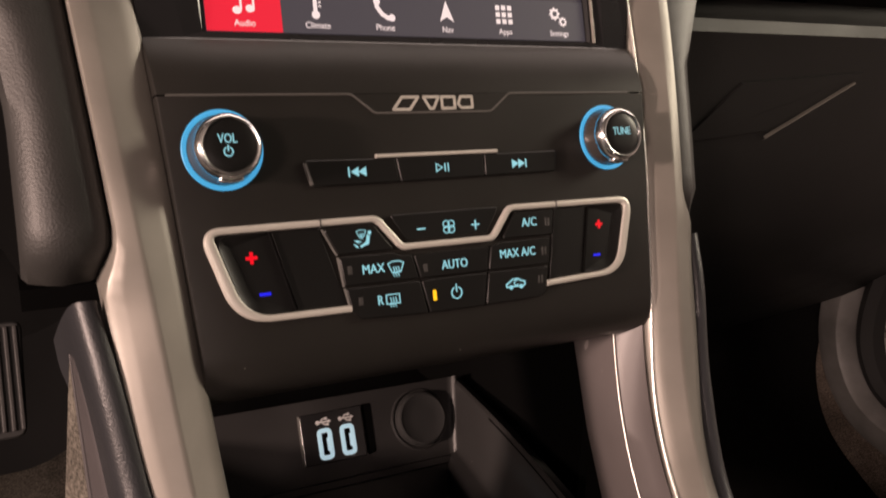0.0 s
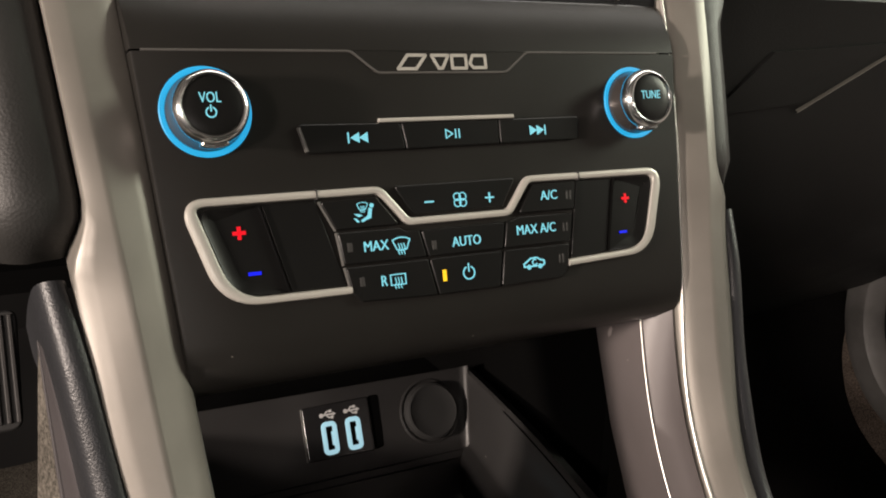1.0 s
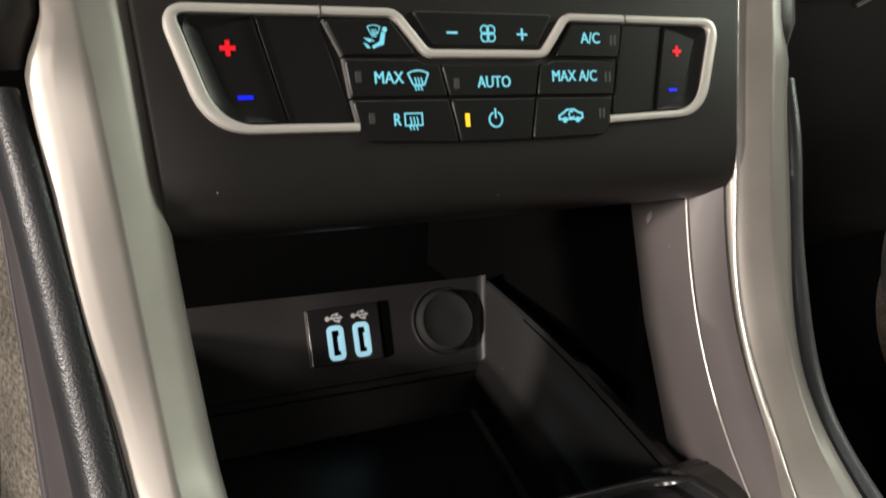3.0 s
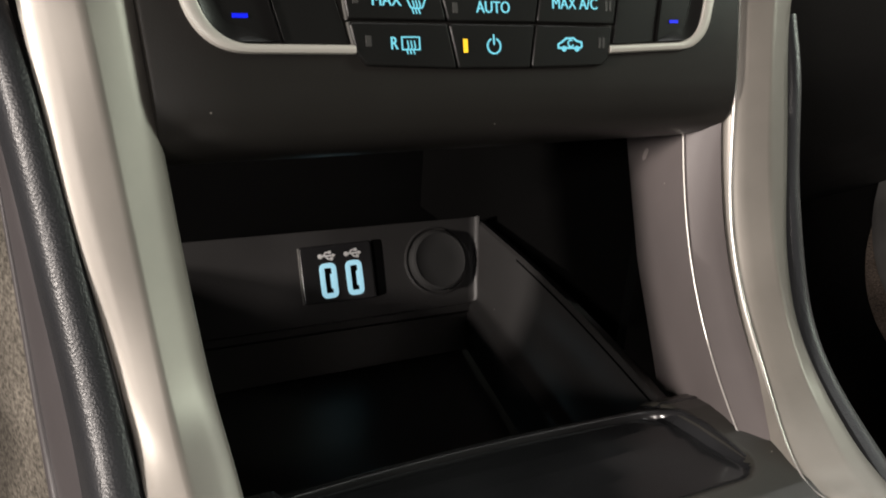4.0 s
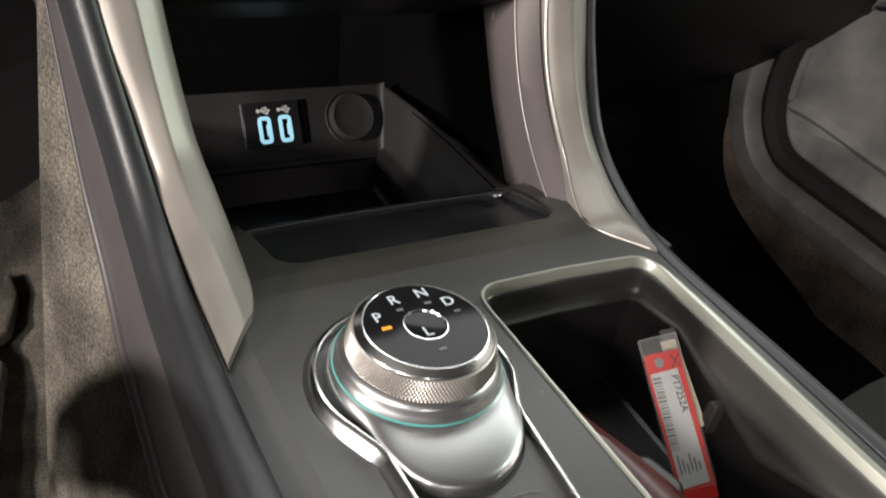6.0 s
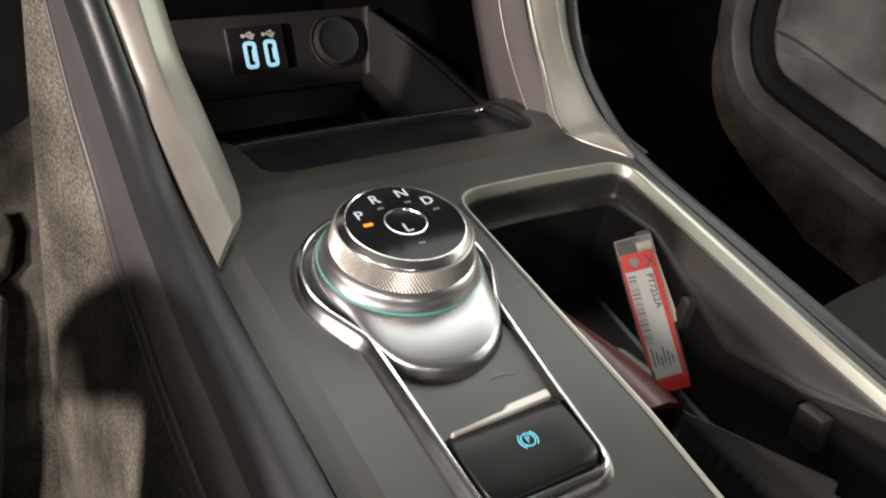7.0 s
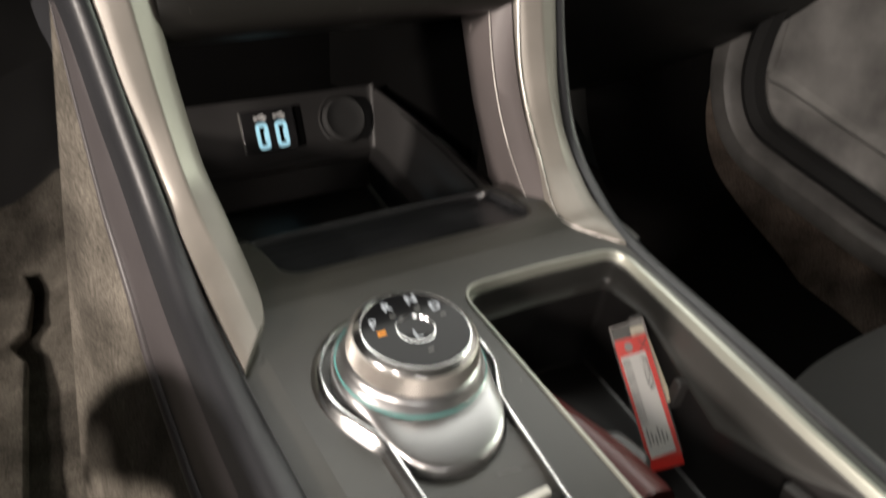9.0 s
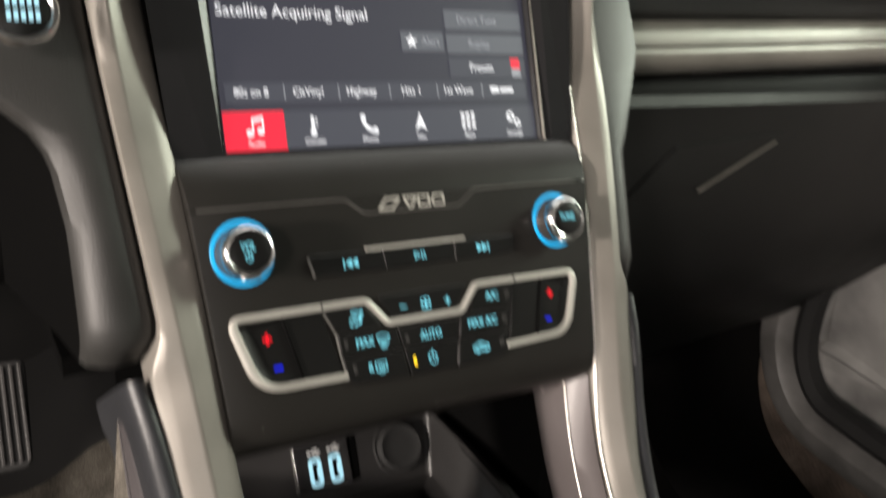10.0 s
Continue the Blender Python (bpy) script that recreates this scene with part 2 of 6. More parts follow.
def add_lathe(bm, m, prof, n=48, wobble=None):
    """Turned body round the local third axis; prof: (radius, height) from below to the top centre."""
    rings = []
    for r, h in prof:
        if r <= 1e-6:
            rings.append([bm.verts.new(m @ Vector((0, 0, h)))])
        else:
            rings.append([bm.verts.new(m @ Vector((r * math.cos(a), r * math.sin(a), h))) for a in (2 * math.pi * i / n for i in range(n))])
    for lo, hi in zip(rings, rings[1:]):
        for i in range(n):
            if len(lo) == 1 and len(hi) == 1:
                continue
            if len(hi) == 1:
                bm.faces.new((lo[i - 1], lo[i], hi[0]))
            elif len(lo) == 1:
                bm.faces.new((lo[0], hi[i], hi[i - 1]))
            else:
                bm.faces.new((lo[i - 1], lo[i], hi[i], hi[i - 1]))
    return bm


def lathe(m, prof, n=48):
    return add_lathe(bmesh.new(), m, prof, n)


def loft(rows, closed=False, ends=False):
    """Skin through rows of points of equal length."""
    bm = bmesh.new()
    vs = [[bm.verts.new(p) for p in row] for row in rows]
    k = len(rows[0])
    for lo, hi in zip(vs, vs[1:]):
        for i in range(0 if closed else 1, k):
            bm.faces.new((lo[i - 1], lo[i], hi[i], hi[i - 1]))
    if ends:
        bm.faces.new(vs[0]), bm.faces.new(vs[-1][::-1])
    return bm


def sweep2(m, path, prof, closed=False):
    """A flat path in the plane of m, swept by a profile of (offset to its left, height)."""
    k = len(path)
    rows = []
    for i in range(k):
        p = Vector(path[i])
        a = Vector(path[i - 1]) if closed or i else p
        b = Vector(path[(i + 1) % k]) if closed or i < k - 1 else p
        e1, e2 = (p - a), (b - p)
        if e1.length < 1e-9:
            e1 = e2
        if e2.length < 1e-9:
            e2 = e1
        e1, e2 = e1.normalized(), e2.normalized()
        n1, n2 = Vector((-e1.y, e1.x)), Vector((-e2.y, e2.x))
        n = n1 + n2
        n = n / max(0.5, n.dot(n1)) if n.length > 1e-6 else n1
        rows.append([m @ Vector((p.x + n.x * o, p.y + n.y * o, h)) for o, h in prof])
    if closed:
        rows.append(rows[0])
    bm = loft(rows, closed=True, ends=not closed)
    bmesh.ops.remove_doubles(bm, verts=bm.verts, dist=1e-7)
    return bm


def bar(width, height, base=0.0, r=0.4):
    """Half-round profile of a trim strip."""
    h = width / 2
    return [(-h, base), (-h, height - r), (-h + r * 0.3, height - r * 0.3), (-h + r, height), (h - r, height), (h - r * 0.3, height - r * 0.3), (h, height - r), (h, base)]


def flat_bm(m, polys, w=0.0, thick=0.12):
    bm = bmesh.new()
    for poly in polys:
        add_slab(bm, m, poly, w - thick, w + thick, 0)
    return bm


def stroke(path, width, closed=False):
    """Outline polygons (quads) of a line of that width."""
    out = []
    pts = list(path) + ([path[0]] if closed else [])
    for a, b in zip(pts, pts[1:]):
        a, b = Vector(a), Vector(b)
        d = (b - a)
        if d.length < 1e-9:
            continue
        d.normalize()
        n = Vector((-d.y, d.x)) * width / 2
        a, b = a - d * width * 0.25, b + d * width * 0.25
        out.append([tuple(a + n), tuple(a - n), tuple(b - n), tuple(b + n)])
    return out


def disc(u, v, r, n=20, r2=None):
    return [(u + r * math.cos(2 * math.pi * i / n), v + (r2 or r) * math.sin(2 * math.pi * i / n)) for i in range(n)]


def arc(u, v, r, a0, a1, n=16):
    return [(u + r * math.cos(radians(a0 + (a1 - a0) * i / n)), v + r * math.sin(radians(a0 + (a1 - a0) * i / n))) for i in range(n + 1)]


def scaled(polys, u, v, s, turn=0):
    c, d = math.cos(radians(turn)), math.sin(radians(turn))
    return [[(u + s * (c * x - d * y), v + s * (d * x + c * y)) for x, y in p] for p in polys]


def letters(name, words, m, height, mat, parent, thick=0.1, squeeze=1.0, bold=0.0):
    """Lettering with the built-in font, centred on the plane of m; height of capitals in the plane's units."""
    cu = bpy.data.curves.new("lettering", "FONT")
    cu.body, cu.size, cu.align_x, cu.align_y = words, height / 0.69, "CENTER", "CENTER"
    cu.extrude, cu.resolution_u = thick, 3
    ob = bpy.data.objects.new("lettering", cu)
    scene.collection.objects.link(ob)
    bpy.context.view_layer.update()
    me = bpy.data.meshes.new_from_object(ob.evaluated_get(bpy.context.evaluated_depsgraph_get()))
    bpy.data.objects.remove(ob)
    bm = bmesh.new()
    bm.from_mesh(me)
    for v in bm.verts:
        v.co.x *= squeeze
    if bold:
        first = bm.verts[:]
        again = bmesh.ops.duplicate(bm, geom=bm.verts[:] + bm.edges[:] + bm.faces[:])["geom"]
        bmesh.ops.translate(bm, verts=[g for g in again if isinstance(g, bmesh.types.BMVert)], vec=(bold, 0, thick * 0.15))
        bmesh.ops.translate(bm, verts=first, vec=(-bold, 0, 0))
    for v in bm.verts:
        v.co = m @ v.co
    return part(name, bm, mat, parent, flat=True)


def spline(points, n=12):
    """Catmull-Rom through 3D points."""
    p = [Vector(q) for q in points]
    p = [2 * p[0] - p[1]] + p + [2 * p[-1] - p[-2]]
    out = []
    for i in range(1, len(p) - 2):
        for j in range(n):
            t = j / n
            a, b, c, d = p[i - 1], p[i], p[i + 1], p[i + 2]
            out.append(0.5 * (2 * b + (c - a) * t + (2 * a - 5 * b + 4 * c - d) * t * t + (3 * b - a - 3 * c + d) * t ** 3))
    out.append(p[-2])
    return out


def box_bm(lo, hi, bevel=0.0):
    x0, y0, z0 = lo
    x1, y1, z1 = hi
    r = bevel * 2
    poly = rounded([(x0, y0), (x1, y0), (x1, y1), (x0, y1)], r) if bevel else [(x0, y0), (x1, y0), (x1, y1), (x0, y1)]
    return slab(WORLD, poly, z0, z1, bevel)


# ---- side trims of the centre stack ----
INNER = [(0.630, 0.0935, -0.1010), (0.694, 0.0989, -0.0367), (0.758, 0.1048, -0.0099), (0.822, 0.1091, 0.0060), (0.886, 0.1143, 0.0344), (0.950, 0.1186, 0.0575)]
RIDGE = [(0.630, 0.1070, -0.1050), (0.694, 0.1122, -0.0451), (0.758, 0.1185, -0.0181), (0.822, 0.1253, 0.0017), (0.886, 0.1311, 0.0282), (0.950, 0.1357, 0.0447)]
OUTER = [(0.625, 0.1180, -0.1400), (0.645, 0.1170, -0.0900), (0.669, 0.1197, -0.0573), (0.713, 0.1263, -0.0312), (0.756, 0.1328, -0.0143), (0.800, 0.1380, -0.0044)]
OUTER_UP = [(0.780, 0.1284, -0.0095), (0.823, 0.1320, 0.0043), (0.865, 0.1360, 0.0198), (0.907, 0.1397, 0.0371), (0.950, 0.1421, 0.0551)]
SEAM = [(0.635, 0.0821, -0.0752), (0.660, 0.0829, -0.0508), (0.685, 0.0851, -0.0312), (0.710, 0.0890, -0.0163), (0.735, 0.0935, -0.0033), (0.770, 0.099, 0.012)]
Z_LOW, Z_TOP, Z_ROWS = 0.622, 1.0, 70


def curve_at(knots, z):
    k = np.array(knots)
    if z < k[0, 0]:
        i, j = 0, 1
    elif z > k[-1, 0]:
        i, j = -2, -1
    else:
        p = [np.polyval(np.polyfit(k[:, 0] - 0.75, k[:, c], min(4, len(k) - 1)), z - 0.75) for c in (1, 2)]
        return Vector((p[0], p[1], z))
    f = (z - k[i, 0]) / (k[j, 0] - k[i, 0])
    return Vector((*(k[i, 1:] + f * (k[j, 1:] - k[i, 1:])), z))


def outer_at(z):
    if z < 0.7805:
        return curve_at(OUTER, z)
    a, b = curve_at(OUTER, 0.7805), curve_at(OUTER_UP, max(z, 0.7805))
    f = min(1, (z - 0.7805) / 0.022)
    f = f * f * (3 - 2 * f)
    q = a.lerp(b, f)
    return Vector((q.x, q.y, z))


TIPS = {-1: ([(0.0962, -0.0640, 0.666), (0.0955, -0.0880, 0.6515), (0.0983, -0.1195, 0.6420)], [(0.1095, -0.0720, 0.666), (0.1075, -0.0980, 0.6520), (0.1085, -0.1325, 0.6415)], [(0.1195, -0.0600, 0.666), (0.1180, -0.0980, 0.6475), (0.1193, -0.1460, 0.6360)]),
        1: ([(0.0935, -0.066, 0.659), (0.0830, -0.095, 0.6420), (0.0815, -0.1135, 0.6402), (0.0965, -0.1350, 0.6372)], [(0.1055, -0.074, 0.660), (0.0965, -0.102, 0.6465), (0.0930, -0.118, 0.6430), (0.0978, -0.1362, 0.6374)], [(0.1165, -0.064, 0.664), (0.1075, -0.096, 0.6480), (0.1010, -0.1235, 0.6420), (0.0992, -0.1376, 0.6374)])}


def side_trim(side, label):
    base = thing("console_side_trim", (side * 0.115, -0.10, 0.64), label, "trim panel", "side trims of the centre stack")
    rows = []
    high = [0.685 + (1.0 - 0.685) * i / 59 for i in range(60)]
    tracks = []
    for at, tips in zip((lambda z: curve_at(INNER, z), lambda z: curve_at(RIDGE, z), outer_at), TIPS[side]):
        low = spline([*tips[::-1], at(0.685), at(0.72)], 8)[:8 * len(tips) + 1]
        tracks.append(low[:-1] + [at(z) for z in high])
    if side < 0:
        for i, f in enumerate((0.42, 0.16, 0.06, 0.02)):
            tracks[0][i] = tracks[0][i].lerp(tracks[1][i], f)
    for a, r, o in zip(*tracks):
        f = max(0.0, min(1.0, (a.z - 0.645) / 0.04))
        deep = Vector((0, 0.022 * f, -0.012 * (1 - f)))
        out = Vector((0, -f, 0.5 - 0.5 * f)) * 1.0
        row = [a + deep, a - out * 0.0028 + Vector((0.0002, 0, 0)), a - out * 0.0008 + Vector((0.0007, 0, 0)), a.lerp(r, 0.12) + out * 0.0001, a.lerp(r, 0.45) + out * 0.0003]
        k0, k2 = a.lerp(r, 0.90), r.lerp(o, 0.12)
        row += [k0 * (1 - q) ** 2 + r * 2 * q * (1 - q) + k2 * q * q + out * 0.0003 for q in (0.0, 0.2, 0.4, 0.6, 0.8, 1.0)]
        row += [r.lerp(o, 0.55) + out * 0.0006, r.lerp(o, 0.93) + out * 0.0002,
               o - out * 0.0010 + Vector((0.0002, 0, 0)), o + deep + Vector((0.0002, 0, 0))]
        rows.append([Vector((side * p.x, p.y, p.z)) for p in row])
    rows.insert(0, [p + Vector((0, 0.001, -0.010)) for p in rows[0]])
    part("trim_shell", loft(rows, ends=False), SILVER, base)
    # Passenger side only: a bright bead drawn for the inner edge's highlight.
    beads = []
    for a, r in zip(tracks[0] if side > 0 else (), tracks[1]):
        f = max(0.0, min(1.0, (a.z - 0.70) / 0.05))
        a = a.lerp(r, 0.10 * f * f * (3 - 2 * f)) + Vector((0, -0.0003, 0))
        g = max(0.0, min(1.0, (a.z - 0.645) / 0.04))
        face = Vector((0, -g, 1.05 - g)).normalized()
        c0 = a + face * 0.0002 + Vector((-0.0002, 0, 0))
        thin = float(np.interp(a.z, [0.637, 0.668], [0.30, 1.0]))
        beads.append([c0 + Vector((0.0007 * thin * math.cos(k), 0, 0)) + face * 0.0010 * thin * math.sin(k) for k in np.linspace(-0.2, math.pi + 0.2, 8)])
    if beads:
        part("highlight_bead", loft(beads), EDGE_HIGHLIGHT, base, "thin bright bead for the highlight on the inner edge")
    return base


side_trim(-1, "tall curved satin silver trim flanking the black control panel")
side_trim(1, "tall curved satin silver trim beside the passenger footwell")


def inner_cheek(side):
    """Taupe cheek between the silver trim and the storage pocket, in two pieces with a seam."""
    base = thing("pocket_cheek_panel", (side * 0.09, -0.04, 0.63), "taupe plastic cheek panel with a fine seam beside the storage pocket", "trim panel")
    front, back = [], []
    for i in range(26):
        z = 0.622 + (0.775 - 0.622) * i / 25
        a, s = curve_at(INNER, z), curve_at(SEAM, z)
        far = Vector((0.1018, np.interp(z, [0.62, 0.6267, 0.6697, 0.7206, 0.78], [-0.006, -0.0027, 0.0199, 0.0394, 0.057]), z))
        out = Vector((0.004, 0.004, 0))
        mid1, mid2 = a.lerp(s, 0.5) + Vector((-0.0012, -0.0012, 0)), s.lerp(far, 0.5) + Vector((-0.0015, -0.001, 0))
        ridge = Vector((-0.0008, -0.0008, 0))
        front.append([a + Vector((0.002, 0.004, 0)), a + Vector((-0.0002, 0.0035, 0)), a.lerp(s, 0.15), mid1, a.lerp(s, 0.93) + ridge * 0.3, s + ridge, s + out])
        back.append([s + Vector((0.0010, 0.0012, 0)) + out, s + Vector((0.0004, 0.0012, 0)), s.lerp(far, 0.07), mid2, s.lerp(far, 0.95), far, far + Vector((0.01, 0.006, 0))])
    flip = lambda rows: [[Vector((side * p.x, p.y, p.z)) for p in row] for row in rows]
    part("front_cheek", loft(flip(front)), TAUPE, base)
    part("rear_cheek", loft(flip(back)), TAUPE, base)
    # A thin bright line drawn for the seam's highlight.
    seam = [[s + Vector((-0.0006 + 0.00035 * math.cos(k), -0.0006 + 0.00045 * math.sin(k), 0)) for k in np.linspace(math.pi * 0.9, math.pi * 2, 6)] for s in (curve_at(SEAM, 0.622 + 0.153 * i / 40) for i in range(41))]
    chip_at = frame_matrix((side * 0.0957, 0.0180, 0.7190), (0.26 * side, 0.965, 0.0), (0.0, 0.0, 1.0), (-0.965 * side, 0.26, 0.0))
    part("paint_chip", flat_bm(chip_at, [[(-2.4, 2.6), (-0.6, 3.2), (1.4, 1.4), (2.6, -1.6), (1.2, -3.0), (-1.2, -1.2)]], 0.4, 0.08), CHIP, base, "pale chip in the plastic", flat=True)
    part("seam_highlight", loft(flip(seam)), EDGE_HIGHLIGHT, base, "fine bright line for the highlight along the seam")


inner_cheek(1)


# ---- centre control panel ----
panel = thing("control_panel", (0, 0.02, 0.735), "satin black car control panel with screen, knobs and lit climate buttons", "control panel")


def half_width(v):
    return 106.6 + 0.071 * v


def panel_row(v, w, n=9):
    h = half_width(v)
    g = h + 2.4
    us = [-g - 0.2, -g, -g + 0.5] + [-g + 1.4 + (g + h - 1.4) * i / n for i in range(n + 1)] + [h]
    ws = [w - 8, w - 1.2, w - 0.3] + [w] * (n + 1) + [w - 8]
    return [PANEL @ Vector((u, v, k)) for u, k in zip(us, ws)]


face_rows = [panel_row(v, w) for v, w in ((-64, -110), (-64.3, -18), (-63.2, -11), (-60.5, -6), (-56.5, -2.6), (-51, -0.7), (-45, 0), (-20, 0), (10, 0), (41, 0), (49.6, 0))]
part("face_plate", loft(face_rows), PANEL_BLACK, panel)

# raised line with a dip for the emblem
line = [(-109, 50), (-38.5, 50), (-29, 42.3), (25, 42.3), (35, 50), (101, 50)]
part("divider_line", sweep2(PANEL, rounded([(p[0], p[1], 0 if i in (0, 5) else 4) for i, p in enumerate(line)], 4)[0:], bar(0.9, 0.35, -0.5, 0.25)), GREY_LINE, panel, "thin grey raised line")
tongue = rounded([(-38.5, 50.0, 0), (-29, 42.7, 4), (25, 42.7, 4), (35, 50.0, 0)], 3)
part("emblem_tab", slab(PANEL, tongue, -0.5, 0.2, 0.1), PANEL_BLACK, panel)
# emblem: four plain slanted marks
marks = [[(-21.4, 42.6), (-14.0, 42.6), (-9.8, 47.6), (-17.2, 47.6)], [(-7.4, 47.6), (-0.4, 47.6), (-3.2, 42.8), (-4.8, 42.8)], [(1.0, 42.8), (1.0, 47.6), (7.0, 47.6), (7.0, 42.8)], [(8.6, 44.6), (10.0, 47.6), (15.4, 47.6), (15.4, 43.0), (10.0, 43.0)]]
for m in marks:
    part("emblem_mark", flat_bm(PANEL, scaled(stroke(m, 1.15, True), 0.5, 1.0, 1.0), 0.35), TRIM, panel, "plain slanted silver mark")

# upper bezel that falls back to the screen
top_rows = [panel_row(v, w) for v, w in ((50.2, 0), (52, -0.3), (58, -1.6), (64, -4.0), (70, -7.6), (73, -10.0))]
part("lower_bezel", loft(top_rows), PANEL_BLACK, panel)
outer_ring = [(-half_width(73) - 2.2, 73), (half_width(73) - 0.2, 73), (half_width(205) - 0.2, 205), (-half_width(205) - 2.2, 205)]
SW, S0, S1, SZ = 89.2, 77.0, 184.0, -12.6
bezel = bmesh.new()
hole = [(-SW - 2, S0 - 0.6), (SW + 2, S0 - 0.6), (SW + 2, S1 + 2), (-SW - 2, S1 + 2)]
deep = [(-SW - 0.3, S0), (SW + 0.3, S0), (SW + 0.3, S1), (-SW - 0.3, S1)]
mid = [(-SW - 9, 73.6), (SW + 9, 73.6), (SW + 9, S1 + 8), (-SW - 9, S1 + 8)]
levels = [(outer_ring, (-10, -10, -2, -2)), (mid, (-10.4, -10.4, -5, -5)), (hole, (-11.3, -11.3, -9.4, -9.4)), (deep, (-13.4,) * 4)]
vs = [[bezel.verts.new(PANEL @ Vector((x, y, w))) for (x, y), w in zip(ring, ws)] for ring, ws in levels]
for lo, hi in zip(vs, vs[1:]):
    for i in range(4):
        bezel.faces.new((lo[i - 1], lo[i], hi[i], hi[i - 1]))
part("screen_bezel", bezel, GLOSS_BLACK, panel, flat=True)
part("screen_edge", sweep2(PANEL, [(-SW - 1.2, S1), (-SW - 1.2, S0 - 0.6)], bar(0.5, -11.4, -12.6, 0.1)), GLOSS_BLACK, panel)
part("screen_edge", sweep2(PANEL, [(SW + 3.6, S0 - 1.2), (SW + 3.6, S1)], bar(0.8, -9.6, -12.6, 0.2)), SILVER, panel)

# the lit touch screen
SCREEN_DARK = material("screen_ground", (0.035, 0.035, 0.048), emit=0.9)
SCREEN_BAR = material("screen_bar", (0.055, 0.057, 0.072), emit=0.9)
SCREEN_BUTTON = material("screen_button", (0.10, 0.105, 0.12), emit=0.9)
SCREEN_RED = material("screen_red", (0.80, 0.018, 0.045), emit=0.95)
SCREEN_WHITE = material("screen_white", (0.82, 0.82, 0.84), emit=0.95)
SCREEN_GREY = material("screen_grey", (0.28, 0.29, 0.31), emit=0.9)
screen = part("touch_screen", slab(PANEL, [(-SW, S0), (SW, S0), (SW, S1), (-SW, S1)], SZ - 1, SZ, 0), SCREEN_DARK, panel, "lit touch screen with a dark audio page", flat=True)


def ui(name, polys, mat, w=0.0):
    return part(name, flat_bm(PANEL, polys, SZ + 0.15 + w, 0.1), mat, screen, flat=True)


def rect(u0, v0, u1, v1):
    return [(u0, v0), (u1, v0), (u1, v1), (u0, v1)]


def words(text, u, v, h, mat=None, squeeze=0.95):
    return letters("screen_text", text, shifted(PANEL, u, v, SZ + 0.42), h, mat or SCREEN_WHITE, screen, 0.05, squeeze)


TILE = 2 * SW / 6
ui("menu_bar", [rect(-SW, S0, SW, S0 + 18.4)], SCREEN_BAR)
ui("menu_tile", [rect(-SW, S0, -SW + TILE, S0 + 18.4)], SCREEN_RED, 0.12)
for i, w in enumerate(("Audio", "Climate", "Phone", "Nav", "Apps", "Settings")):
    words(w, -SW + TILE * (i + 0.5), S0 + 3.2, 2.5)
icon_v = S0 + 10.8
c = [-SW + TILE * (i + 0.5) for i in range(6)]
ui("menu_icon", [disc(c[0] - 2.6, icon_v - 2.6, 1.8, 16, 1.5), disc(c[0] + 2.6, icon_v - 1.8, 1.8, 16, 1.5), rect(c[0] - 1.4, icon_v - 2.4, c[0] - 0.6, icon_v + 4.2), rect(c[0] + 3.6, icon_v - 1.6, c[0] + 4.4, icon_v + 5),
               [(c[0] - 1.4, icon_v + 2.6), (c[0] + 4.4, icon_v + 3.6), (c[0] + 4.4, icon_v + 5.4), (c[0] - 1.4, icon_v + 4.4)]], SCREEN_WHITE, 0.25)
ui("menu_icon", [disc(c[1] - 0.5, icon_v - 3.2, 1.7), rect(c[1] - 1.3, icon_v - 3, c[1] + 0.3, icon_v + 4.6)] + [rect(c[1] + 0.9, icon_v + k, c[1] + 2, icon_v + k + 0.6) for k in (0, 1.6, 3.2)], SCREEN_WHITE, 0.25)
ui("menu_icon", stroke([(c[2] - 3.4, icon_v + 4), (c[2] - 3.0, icon_v + 1), (c[2] - 1, icon_v - 1.8), (c[2] + 1.6, icon_v - 3.4), (c[2] + 4, icon_v - 3.8)], 1.8) + [disc(c[2] - 3, icon_v + 3.4, 1.5), disc(c[2] + 3.4, icon_v - 3.2, 1.5)], SCREEN_WHITE, 0.25)
ui("menu_icon", [[(c[3], icon_v + 5), (c[3] - 3.4, icon_v - 4), (c[3], icon_v - 2)], [(c[3], icon_v + 5), (c[3], icon_v - 2), (c[3] + 3.4, icon_v - 4)]], SCREEN_WHITE, 0.25)
ui("menu_icon", [rect(c[4] + dx, icon_v + dy, c[4] + dx + 2.1, icon_v + dy + 2.1) for dx in (-4.4, -1.2, 2) for dy in (-4, -0.9, 2.2)], SCREEN_WHITE, 0.25)


def gear(u, v, r):
    out = []
    for i in range(32):
        rr = r if (i // 2) % 2 == 0 else r * 0.76
        out.append((u + rr * math.cos(2 * math.pi * i / 32), v + rr * math.sin(2 * math.pi * i / 32)))
    return out


ui("menu_icon", [gear(c[5] - 1.8, icon_v + 1.6, 3.0), gear(c[5] + 2.6, icon_v - 2.0, 2.3)], SCREEN_WHITE, 0.25)
ui("menu_icon", [disc(c[5] - 1.8, icon_v + 1.6, 1.2), disc(c[5] + 2.6, icon_v - 2.0, 0.9)], SCREEN_BAR, 0.4)
row_v = S0 + 27.4
ui("preset_bar", [rect(-SW + 2.5, row_v - 4.6, SW - 4, row_v + 4.6)], SCREEN_BAR)
for i, w in enumerate(("80s on 8", "ClsVinyl", "Highway", "Hits 1", "1st Wave")):
    words(w, -SW + 15 + i * 28.6, row_v, 3.9, squeeze=0.86)
